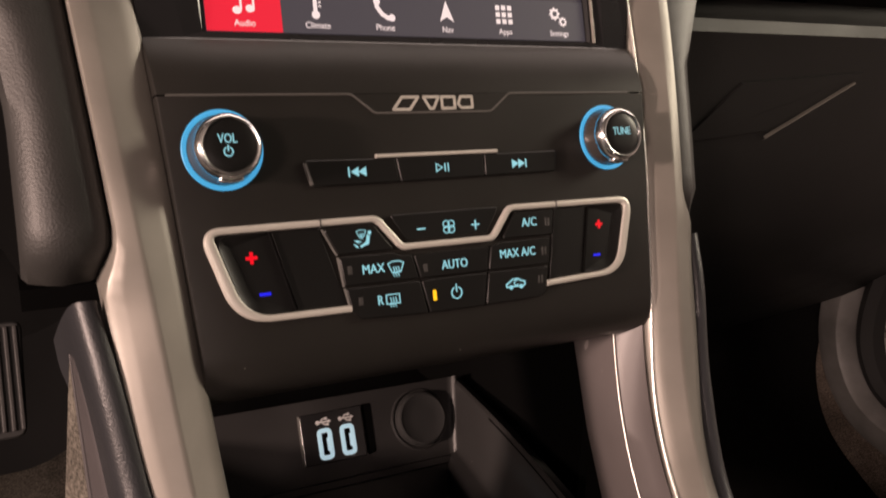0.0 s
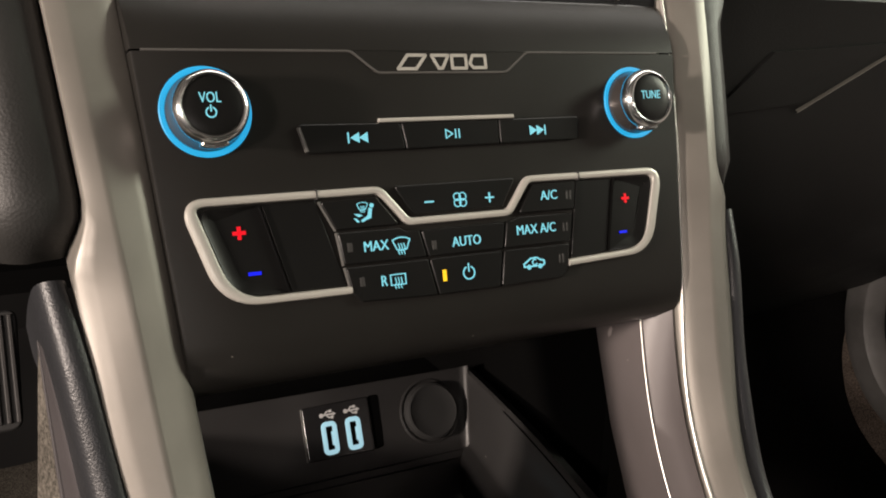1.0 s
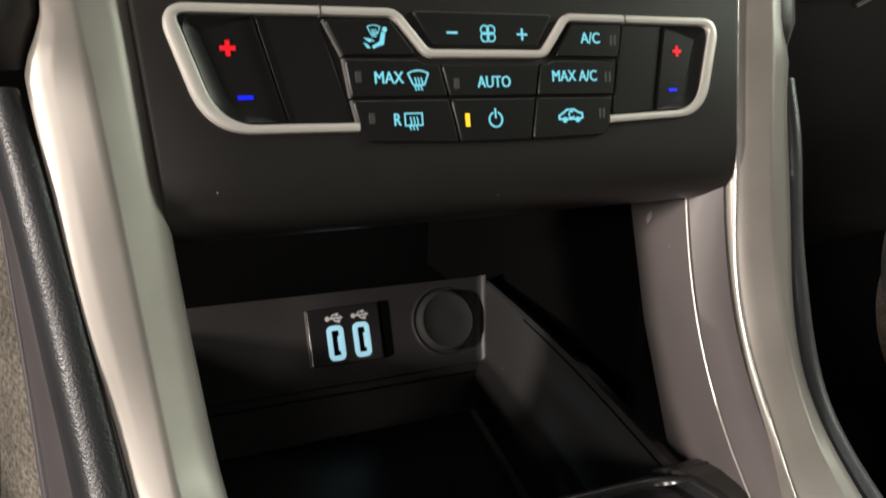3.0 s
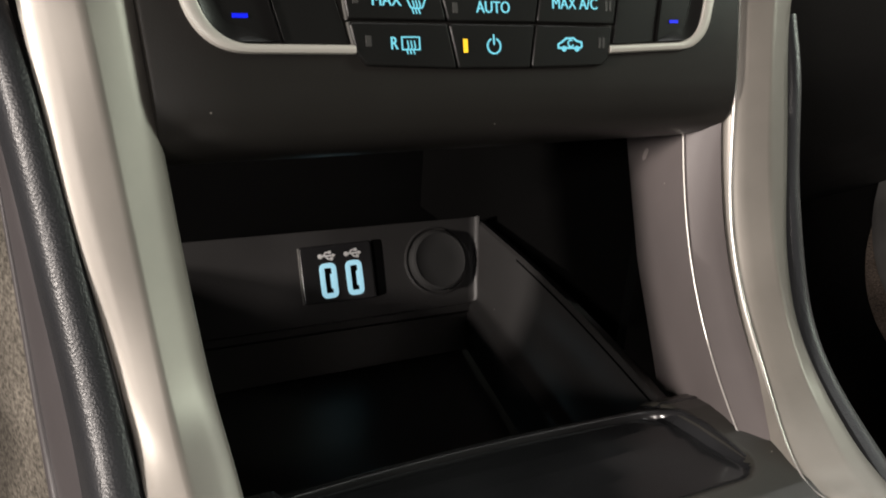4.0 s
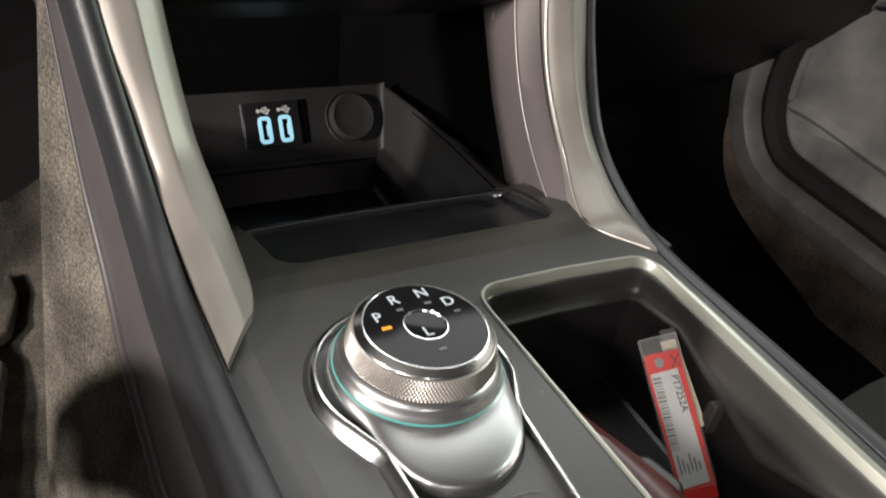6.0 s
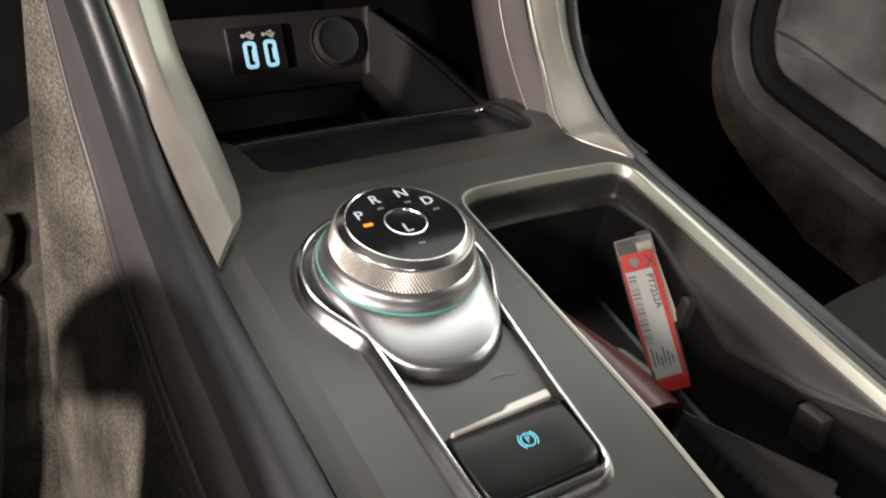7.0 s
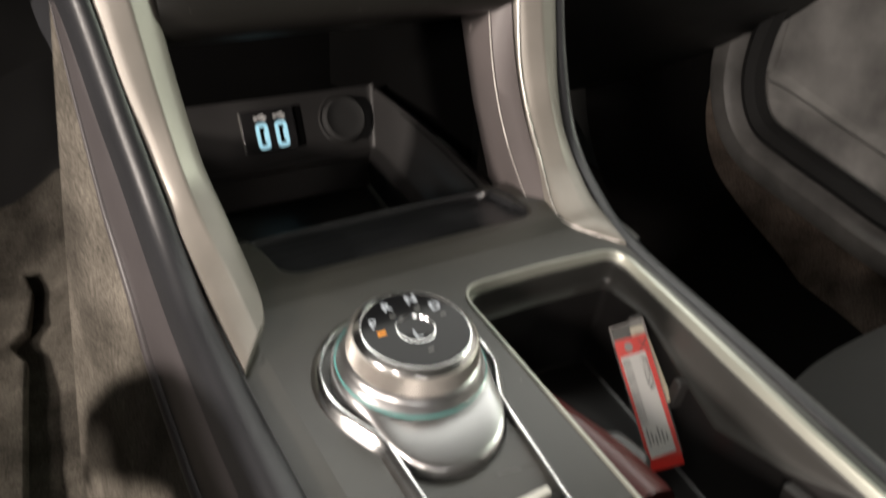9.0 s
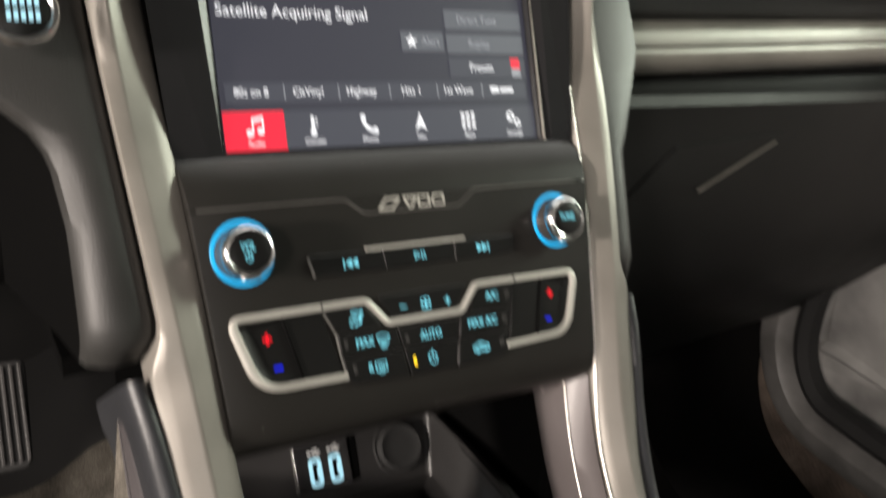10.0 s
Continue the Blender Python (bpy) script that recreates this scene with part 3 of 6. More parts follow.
ui("unreadable_preset", [rect(SW - 28, row_v - 1.2 + 0.0, SW - 22.5, row_v + 1.6), rect(SW - 21.5, row_v - 1.2, SW - 13, row_v + 1.0)], SCREEN_WHITE, 0.2)
for i in range(5):
    ui("preset_divider", [rect(-SW + 31.2 + i * 28.4, row_v - 3.6, -SW + 31.6 + i * 28.4, row_v + 3.6)], SCREEN_GREY, 0.15)
for i, (w, mat) in enumerate((("Presets", SCREEN_WHITE), ("Replay", SCREEN_GREY), ("Direct Tune", SCREEN_GREY))):
    v = 116.6 + i * 13.0
    ui("screen_key", [rect(36.5, v - 5.2, SW - 3, v + 5.2)], SCREEN_BUTTON if i else SCREEN_BAR, 0.05)
    words(w, 57.0, v, 4.0, mat, 0.9)
ui("preset_flag", [rect(SW - 12.4, 116.4, SW - 6.6, 121.6)], SCREEN_RED, 0.2)
ui("preset_flag", [rect(SW - 12.4, 111.6, SW - 6.6, 116.0)], SCREEN_GREY, 0.2)
ui("screen_key", [rect(9.0, 125.4, 34.5, 135.4)], SCREEN_BUTTON, 0.05)
ui("star", [[(15.0 + (3.6 if i % 2 == 0 else 1.6) * math.sin(i * math.pi / 5), 130.4 + (3.6 if i % 2 == 0 else 1.6) * math.cos(i * math.pi / 5)) for i in range(10)]], SCREEN_WHITE, 0.25)
words("Alert", 26.5, 130.4, 4.0, SCREEN_GREY, 0.9)
words("Satellite Acquiring Signal", -48.0, 143.2, 5.6, squeeze=0.98)


# ---- rotary knobs ----
def knob(name, u, v, title, label):
    m = shifted(PANEL, u, v)
    k = part(name, lathe(m, [(13.0, -1), (13.0, 0.6), (12.6, 1.6), (12.1, 3.4), (11.8, 6.0), (11.7, 8.4)], 56), SMOKED, panel, label)
    part("light_ring", lathe(m, [(14.9, -0.6), (14.9, 0.4), (14.6, 0.7), (13.3, 0.7), (13.0, 0.3)], 64), RING_BLUE, k, "glowing blue ring")
    collar = bmesh.new()
    n = 64
    prof = [(11.6, 6.4), (11.95, 7.4), (12.0, 9.0), (11.7, 10.4), (11.2, 11.5), (10.6, 12.2), (10.1, 12.4), (9.6, 12.2), (9.35, 11.6)]
    rings = []
    for r, h in prof:
        rings.append([collar.verts.new(m @ Vector(((r + 0.05 * math.cos(8 * a)) * math.cos(a), (r + 0.05 * math.cos(8 * a)) * math.sin(a), h))) for a in (2 * math.pi * i / n for i in range(n))])
    for lo, hi in zip(rings, rings[1:]):
        for i in range(n):
            collar.faces.new((lo[i - 1], lo[i], hi[i], hi[i - 1]))
    part("chrome_collar", collar, CHROME, k, "polished chrome collar")
    notch = [(11.0 * math.sin(radians(q)), -11.0 * math.cos(radians(q))) for q in (-24, -12, 0, 12, 24)]
    notch += [(13.0 * math.sin(radians(q)), -13.0 * math.cos(radians(q))) for q in (20, 10, 0, -10, -20)]
    part("collar_notch", slab(m, rounded(notch, 0.5, 2), 6.2, 9.6, 0.8), CHROME, k, "polished tab of the collar")
    part("cap", lathe(m, [(9.4, 11.2), (9.3, 11.7), (8.9, 11.9), (5, 12.05), (0, 12.1)], 48), BUTTON_BLACK, k, "black button cap")
    if title == "VOL":
        letters("lettering", "VOL", shifted(m, -0.9, 2.3, 12.25), 3.3, CYAN, k, 0.06, 0.74, 0.04)
        ring_polys = stroke(arc(0, 0, 1.7, 115, 425, 22), 0.5) + [rect(-0.25, 0.2, 0.25, 2.6)]
        part("power_mark", flat_bm(m, scaled(ring_polys, -0.9, -2.2, 0.92), 12.2), CYAN, k, flat=True)
    else:
        letters("lettering", title, shifted(m, -0.6, 0.9, 12.3), 3.2, CYAN, k, 0.06, 0.82, 0.03)
    return k


knob("volume_knob", -90.8, 29.8, "VOL", "round volume knob with chrome collar")
knob("tuning_knob", 85.6, 29.2, "TUNE", "round tuning knob with chrome collar")

# ---- media buttons ----
media = [[(-61.0, 24.6, 1.5), (-22.9, 24.0, 0), (-21.6, 14.3, 0), (-58.4, 14.3, 2)], [(-22.5, 24.0, 0), (18.2, 24.0, 0), (18.0, 14.6, 0), (-21.2, 14.3, 0)], [(18.6, 24.0, 0), (56.0, 24.2, 1.5), (54.6, 14.9, 2), (18.4, 14.6, 0)]]
for i, q in enumerate(media):
    b = part("media_button", slab(PANEL, rounded([(*p[:2], max(p[2], 0.8)) for p in q], 0), -0.5, 1.6, 0.5), BUTTON_BLACK, panel)
    cu = (-39.6, -2.0, 35.6)[i]
    if i == 0:
        icon = [rect(-4.2, -2, -3.6, 2), [(-3.2, 0), (0.4, 2), (0.4, -2)], [(0.2, 0), (3.8, 2), (3.8, -2)]]
    elif i == 1:
        icon = stroke([(-3, 1.7), (-3, -1.7), (0, 0)], 0.45, True) + [rect(1.0, -1.8, 1.5, 1.8), rect(2.6, -1.8, 3.1, 1.8)]
    else:
        icon = [[(-3.8, 2), (-3.8, -2), (-0.2, 0)], [(-0.4, 2), (-0.4, -2), (3.2, 0)], rect(3.4, -2, 4.0, 2)]
    part("media_mark", flat_bm(PANEL, scaled(icon, cu, 19.2, 0.95), 1.7), CYAN, b, flat=True)
part("media_bevel", sweep2(PANEL, [(-60.3, 23.6), (-58.2, 15.2)], bar(1.7, 1.6, 0, 0.6)), LIT_EDGE_GREY, panel, "bevel of the button row, coloured grey as if lit")
part("chrome_strip", sweep2(PANEL, [(-31.0, 25.0), (25.2, 25.0)], bar(1.5, 2.0, 0, 0.5)), TRIM, panel, "thin silver strip above the media buttons")

# ---- climate controls ----
tr = [(-47.8, -33.7, 0), (-90.2, -33.1, 17), (-100.7, 0.3, 4.5), (-33.6, 0.4, 5), (-23.6, -11.8, 5), (19.0, -11.9, 5), (28.6, 0.4, 5), (94.1, 0.1, 5), (84.8, -32.5, 15), (44.2, -33.9, 0)]
trim_path = rounded(tr, 5, 10)


def loop_width(u, v):
    """The loop swells where it turns down its outer ends."""
    return 2.7 + 1.7 * max(0.0, min(1.0, (abs(u + 3.2) - 78) / 12)) * max(0.0, min(1.0, (1.0 - v) / 7))


loop_rows = []
for i, (u, v) in enumerate(trim_path):
    a, b = Vector(trim_path[max(0, i - 1)]), Vector(trim_path[min(len(trim_path) - 1, i + 1)])
    d = (b - a).normalized()
    loop_rows.append([PANEL @ Vector((u - d.y * o, v + d.x * o, h)) for o, h in bar(loop_width(u, v), 2.4, -0.5, 1.1)])
part("climate_trim", loft(loop_rows, closed=True, ends=True), TRIM, panel, "pearl silver trim loop round the climate buttons")
for u, v in ((-57.2, 0.3), (52.5, 0.3)):
    part("trim_joint", slab(PANEL, rect(u - 0.2, v - 1.8, u + 0.2, v + 1.8), 0, 2.5, 0.05), RUBBER, panel)
keys = [
    ("airflow_button", [(-56.4, -2.2), (-35.2, -2.0), (-27.0, -12.6), (-51.2, -12.6)]),
    ("fan_rocker", [(-28.0, 1.4), (23.6, 1.4), (16.8, -9.4), (-21.4, -9.4)]),
    ("cooling_button", [(30.4, -1.8), (51.2, -1.5), (49.2, -13.0), (23.0, -12.8)]),
    ("windscreen_button", [(-51.0, -13.4), (-27.6, -13.6), (-24.4, -15.0), (-19.8, -15.2), (-17.6, -25.2), (-49.6, -25.0)]),
    ("auto_button", [(-19.2, -15.2), (16.6, -15.2), (14.6, -25.4), (-17.0, -25.3)]),
    ("max_cooling_button", [(17.2, -15.2), (20.2, -14.8), (22.8, -13.8), (48.0, -14.2), (46.0, -25.6), (15.2, -25.4)]),
    ("rear_window_button", [(-49.4, -25.7), (-17.4, -25.9), (-14.8, -39.6), (-44.4, -38.4, 2.5), (-47.6, -34.8, 1)]),
    ("climate_power_button", [(-16.8, -25.9), (14.4, -26.0), (11.8, -39.7), (-14.2, -39.6)]),
    ("recirculation_button", [(15.0, -26.0), (45.4, -26.4), (43.2, -37.0, 2), (40.4, -39.3, 2), (12.4, -39.7)]),
]
made = {}
for n, q in keys:
    made[n] = part(n, slab(PANEL, rounded(q, 1.1, 3), -0.5, 1.9 if n != "fan_rocker" else 1.2, 0.55), BUTTON_BLACK, panel)
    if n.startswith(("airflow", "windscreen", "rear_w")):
        part("bevel_glint", sweep2(PANEL, [tuple(q[0][:2]), tuple(q[-1][:2])], bar(0.9, 1.3, 0, 0.4)), LIT_EDGE_GREY, made[n])
# temperature rockers and blanks inside the loop
for name, q, mark in (("temperature_rocker", [(-97.5, -2.0, 4), (-77.2, -1.6, 0), (-69.7, -31.5, 0), (-88.3, -31.2, 11)], (-84.4, -80.6)), ("blank_plate", [(-76.4, -1.6), (-57.6, -1.4), (-49.2, -32.0), (-68.9, -31.6)], None),
                      ("temperature_rocker", [(90.4, -2.2, 4), (70.6, -1.8, 0), (64.7, -31.2, 0), (82.4, -30.8, 10)], (76.4, 73.6)), ("blank_plate", [(69.8, -1.8), (52.2, -1.5), (46.2, -32.2), (63.9, -31.2)], None)):
    if mark:
        ring = rounded(q, 0.9, 6)
        if area(ring) < 0:
            ring = ring[::-1]
        core = inset(ring, 4.2)
        p1, p2 = Vector(q[1][:2]), Vector(q[2][:2])
        side_way = Vector((p2.y - p1.y, p1.x - p2.x)).normalized()
        core = [a if abs((Vector(a) - p1).dot(side_way)) < 2.0 else b for a, b in zip(ring, core)]
        dish = bmesh.new()
        skirts = [[dish.verts.new(PANEL @ Vector((u, v, h))) for u, v in poly] for poly, h in ((ring, -0.5), (ring, 1.7), ([((a[0] + b[0]) / 2, (a[1] + b[1]) / 2) for a, b in zip(ring, core)], 0.7), (core, 0.3))]
        for lo_ring, hi_ring in zip(skirts, skirts[1:]):
            for k in range(len(ring)):
                if (lo_ring[k].co - hi_ring[k].co).length + (lo_ring[k - 1].co - hi_ring[k - 1].co).length > 1e-6:
                    dish.faces.new((lo_ring[k - 1], lo_ring[k], hi_ring[k], hi_ring[k - 1]))
        dish.faces.new(skirts[-1])
        r = part(name, dish, BUTTON_BLACK, panel)
    else:
        r = part(name, slab(PANEL, rounded(q, 0.9, 4), -0.5, 0.8, 0.35), BUTTON_BLACK, panel)
    if mark:
        s = 1.15 if mark[0] < 0 else 1.0
        part("plus_mark", flat_bm(PANEL, scaled([rect(-1.9, -0.55, 1.9, 0.55), rect(-0.55, -1.9, 0.55, 1.9)], mark[0], -10.4, s), 0.45), RED_LIGHT, r, flat=True)
        part("minus_mark", flat_bm(PANEL, scaled([rect(-1.9, -0.5, 1.9, 0.5)], mark[1], -24.2, s), 0.45), BLUE_LIGHT, r, flat=True)


def key_text(key, text, u, v, h=3.2, squeeze=0.78):
    letters("lettering", text, shifted(PANEL, u, v, 2.05), h, CYAN, made[key], 0.06, squeeze, 0.09)


def key_icon(key, polys, u, v, s, w=2.0, mat=None):
    part("lit_mark", flat_bm(PANEL, scaled(polys, u, v, s), w), mat or CYAN, made[key], flat=True)


wind = stroke([(-3.6, 2.0), (-2.0, 2.7), (0, 3.0), (2.0, 2.7), (3.6, 2.0), (2.0, -1.6), (0, -1.9), (-2.0, -1.6)], 0.5, True)
for k in (-1.1, 0, 1.1):
    wind += stroke([(k, -3.4), (k - 0.4, -2.2), (k + 0.3, -1.0), (k - 0.2, 0.6)], 0.4)
rearw = stroke([(-3.6, 2.6), (3.6, 2.6), (3.6, -2.0), (-3.6, -2.0)], 0.55, True)
for k in (-1.4, 0, 1.4):
    rearw += stroke([(k, -3.6), (k - 0.4, -2.4), (k + 0.4, -1.0), (k, 1.2)], 0.45)
key_text("windscreen_button", "MAX", -37.3, -19.4, 3.6, 0.86)
key_icon("windscreen_button", wind, -27.5, -19.9, 0.95)
key_text("rear_window_button", "R", -35.6, -32.1, 3.7)
key_icon("rear_window_button", rearw, -30.1, -32.2, 0.8)
key_text("auto_button", "AUTO", -0.9, -21.0, 3.6, 0.84)
key_text("cooling_button", "A/C", 37.6, -6.7, 3.6, 0.92)
key_text("max_cooling_button", "MAX A/C", 30.2, -19.3, 3.6, 0.86)
key_icon("climate_power_button", stroke(arc(0, 0, 2.6, 115, 425, 24), 0.6) + [rect(-0.3, 0.4, 0.3, 4.0)], -1.3, -32.8, 0.9)
key_icon("climate_power_button", [rect(-0.75, -2.1, 0.75, 2.1)], -11.5, -32.7, 1.0, mat=AMBER_LIGHT)
car = stroke([(-4.9, -1.2), (-4.9, 0.0), (-3.4, 0.8), (-1.6, 2.0), (1.4, 2.1), (3.0, 1.1), (4.8, 0.7), (4.9, -0.8), (4.0, -1.3)], 0.7, True) + [disc(-2.6, -1.5, 1.0), disc(2.8, -1.5, 1.0)] + stroke(arc(0.3, 0.3, 1.1, 60, 330, 10), 0.5)
key_icon("recirculation_button", car, 27.7, -32.3, 0.95)
fan = []
for a in (45, 135, 225, 315):
    fan += stroke(scaled([arc(1.7, 0, 1.5, 0, 360, 14)], 0, 0, 1.0, a)[0], 0.45)
key_icon("fan_rocker", fan, -1.6, -5.4, 0.95, 1.3)
key_icon("fan_rocker", [rect(-2, -0.35, 2, 0.35)], -14.4, -5.3, 0.95, 1.3)
key_icon("fan_rocker", [rect(-2, -0.35, 2, 0.35), rect(-0.35, -2, 0.35, 2)], 11.1, -5.5, 0.95, 1.3)
airflow = [disc(3.3, 2.6, 0.9, 14), [(2.0, 1.8), (3.4, 1.4), (2.6, -2.4), (0.6, -3.0), (-1.2, -3.8), (-1.6, -2.8), (0.4, -1.8), (1.2, -1.2)], [(-4.4, -0.2), (-2.4, -0.4), (-0.6, -1.2), (-2.6, -1.6)], [(-4.6, -1.8), (-3.4, -2.2), (-2.2, -3.6), (-3.4, -3.6)]]
key_icon("airflow_button", [] + scaled(wind, -0.6, 2.2, 0.62) + airflow, -40.4, -7.2, 0.9)
for key, u, v in (("windscreen_button", -47.0, -18.9), ("auto_button", -14.4, -21.2), ("rear_window_button", -43.7, -31.3)):
    part("indicator_lens", slab(PANEL, rect(u - 0.9, v - 1.6, u + 0.9, v + 1.6), 1.8, 2.0, 0.08), GREY_PLASTIC, made[key], "unlit indicator lens", flat=True)
for key, u, v in (("cooling_button", 47.0, -7.1), ("max_cooling_button", 43.9, -19.6), ("recirculation_button", 40.6, -31.8)):
    for k in (-0.7, 0.9):
        lens_poly = [(u + k - 0.5, v - 1.7), (u + k + 0.3, v - 1.7), (u + k + 0.5, v + 1.7), (u + k - 0.3, v + 1.7)]
        part("indicator_lens", slab(PANEL, lens_poly, 1.8, 2.0, 0.06), GREY_PLASTIC, made[key], "unlit indicator lens", flat=True)


# ---- storage pocket under the panel ----
pocket = thing("storage_pocket", (0, 0.08, 0.56), "black moulded storage pocket below the control panel", "storage tray")


def wall_pt(u, v, w=0.0):
    return BACK_WALL @ Vector((u, v, w))


part("back_wall", slab(BACK_WALL, [(-125, -72), (108, -72), (112.5, 9), (-125, 12)], -6, 0, 0.3), BIN_BLACK, pocket)
# side wall from the back corner to the front lip, with its ledge
corner_t, corner_b = Vector((0.112, 0.186, 0.6305)), Vector((0.0975, 0.149, 0.562))
lip_t, lip_b = Vector((0.0805, -0.030, 0.6295)), Vector((0.066, -0.020, 0.562))
rows = []
for i in range(15):
    f = i / 14
    a, b = corner_t.lerp(lip_t, f), corner_b.lerp(lip_b, f)
    bow = Vector((0.004 * math.sin(math.pi * f), 0, 0))
    rows.append([a + bow + Vector((0.010, 0, -0.004)), a + bow + Vector((0.0016, 0, 0.0002)), a + bow + Vector((0.0, 0, -0.0012)), a.lerp(b, 0.35) + bow, a.lerp(b, 0.60) + bow * 0.7, a.lerp(b, 0.63) + bow * 0.5 + Vector((-0.0012, 0, 0)), a.lerp(b, 0.645) + bow * 0.5 + Vector((-0.0046, 0, 0)), a.lerp(b, 0.68) + Vector((-0.0056, 0, 0)), b + Vector((-0.0062, 0, 0))])
part("side_wall", loft(rows), BIN_BLACK, pocket)
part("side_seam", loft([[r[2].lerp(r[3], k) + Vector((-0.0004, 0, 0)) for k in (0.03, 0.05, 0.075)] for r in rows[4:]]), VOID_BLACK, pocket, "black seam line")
part("wall_ledge", sweep2(BACK_WALL, [(-110, -45), (99, -46.5)], [(-3, -1), (-3, 1.6), (-2, 3.0), (2.0, 3.0), (2.6, 1.8), (2.6, -1)]), BIN_BLACK, pocket)
rows = [[Vector((x, y, 0.560)) for x in (-0.115, -0.05, 0.02, 0.10)] for y in (-0.05, 0.0, 0.05, 0.10, 0.155)]
part("pocket_floor", loft(rows), BIN_BLACK, pocket)
fillet = []
for f in (0, 0.25, 0.5, 0.75, 1.0):
    u0, v0 = 112.5 - 14.0 * f, 9 - 76 * f
    fillet.append([wall_pt(u0 - 6 + 6 * math.sin(a), v0, 0.2 + 6 - 6 * math.cos(a)) for a in np.linspace(0, 1.25, 9)])
part("corner_fillet", loft(fillet), BIN_BLACK, pocket)
# low wall towards the driver footwell, with a rounded top
rows = []
for i in range(15):
    f = i / 14
    c0 = Vector((-0.117 + 0.016 * f, 0.186 - 0.21 * f, 0.634 - 0.004 * f))
    rows.append([c0 + Vector((-0.006, 0, -0.08)), c0 + Vector((-0.006, 0, -0.002)), c0 + Vector((-0.004, 0, 0)), c0 + Vector((-0.001, 0, 0)), c0 + Vector((0.0005, 0, -0.002)), c0 + Vector((0.008, 0, -0.074))])
part("driver_side_wall", loft(rows), BIN_BLACK, pocket)
# housing above, behind and beside the pocket, near-black so the cavity reads unlit
# The last box is added to keep passenger-side light out of the pocket.
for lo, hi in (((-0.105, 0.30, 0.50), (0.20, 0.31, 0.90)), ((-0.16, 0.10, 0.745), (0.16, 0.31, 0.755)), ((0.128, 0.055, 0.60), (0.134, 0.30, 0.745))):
    part("housing_wall", box_bm(lo, hi), VOID_BLACK, pocket, "housing box coloured near-black for the unlit cavity", flat=True)
lens = rounded([(-0.052, 0.045), (0.004, 0.045), (0.004, 0.060), (-0.052, 0.060)], 0.005)
part("lamp_lens", slab(WORLD, lens, 0.726, 0.7335, 0.0015), DARK_CHROME, pocket, "smoked ambient lamp lens")

usb = thing("usb_socket_module", tuple(wall_pt(16, -33)), "black twin USB socket module with lit blue surrounds", "usb socket")
part("bezel", slab(BACK_WALL, rounded([(-5.0, 1.5), (38.5, 1.5), (37.5, -32.5), (-6.0, -31.5)], 1.5), -1, 1.4, 0.6), GLOSS_BLACK, usb)
# Black strip painted for the shadow the module throws to its right.
part("cast_shadow_strip", slab(BACK_WALL, rounded([(39.2, 1.8), (46, 1.6), (44.5, -31), (38.2, -32.4)], 1.5), -2, 0.25, 0.1), VOID_BLACK, usb)
# Grey strip paints the glint on the bezel's left edge.
part("edge_glint", sweep2(BACK_WALL, [(-5.4, 1.0), (-6.4, -31)], bar(0.9, 1.3, 0, 0.3)), LIT_EDGE_GREY, usb)
for u in (10.2, 26.0):
    frame_path = rounded([(u - 3.6, -10.6), (u + 3.6, -10.6), (u + 3.2, -28.0), (u - 4.0, -28.0)], 2.2, 6)
    s = part("port", sweep2(BACK_WALL, frame_path, bar(3.0, 2.0, 1.0, 0.3), True), USB_LIGHT, usb, "glowing pale blue port surround")
    part("slot", slab(BACK_WALL, rounded([(u - 2.3, -12.2), (u + 2.1, -12.2), (u + 1.8, -26.6), (u - 2.6, -26.6)], 0.4), 0.9, 1.5, 0.1), VOID_BLACK, s)
    part("tongue", slab(BACK_WALL, [(u + 0.9, -15.5), (u + 1.9, -15.5), (u + 1.7, -24), (u + 0.7, -24)], 1.3, 1.8, 0.1), USB_LIGHT, s)
    fork = stroke([(-4.2, 0), (4.0, 0)], 1.1) + [disc(-4.4, 0, 1.5, 12), [(3.4, 1.4), (3.4, -1.4), (5.6, 0)]] + stroke([(-2.6, 0), (-0.6, 2.0), (1.4, 2.0)], 0.9) + stroke([(-1.2, 0), (0.6, -2.0), (2.0, -2.0)], 0.9) + [rect(1.0, 1.1, 2.8, 2.9), disc(2.6, -2.0, 1.1, 10)]
    part("port_mark", flat_bm(BACK_WALL, scaled(fork, u + 0.6, -5.0, 0.95), 1.55), WHITE_PRINT, usb, "printed pale grey symbol", flat=True)

plug = thing("power_socket_cover", tuple(wall_pt(80, -34)), "round black power socket cover with a finger tab", "socket cover")
pm = shifted(BACK_WALL, 80.0, -15.6)
part("socket_ring", lathe(pm, [(21.5, -0.6), (21.3, 0.5), (20.2, 1.0), (19.6, 0.2)], 48), BIN_BLACK, plug)
part("cap", lathe(pm, [(18.4, -0.5), (18.4, 4.6), (17.8, 6.2), (16.4, 6.8), (15.6, 6.4), (8, 6.1), (0, 6.0)], 48), RUBBER, plug)

# ---- console top ----
console = thing("centre_console", (0, -0.15, 0.40), "charcoal centre console top with a black front tray", "centre console")
U_LEFT, U_CREASE = -120.8, -108.8


def right_edge(v):
    return 98.5 + 0.055 * v if v < 20 else 98.5


# plate as strips between openings: tray, dial opening and cup bin are cut out
BIN = rounded([(-15.5, -262, 0), (-12.6, -168, 20), (-9.4, -122, 20), (-8.6, -50, 20), (-7.6, 13.0, 14), (40, 13.0, 60), (91.6, 9.6, 13), (89.4, -30, 20), (85.0, -92, 20), (83.1, -130, 20), (82.4, -162, 20), (78.5, -262, 0)], 3, 8)


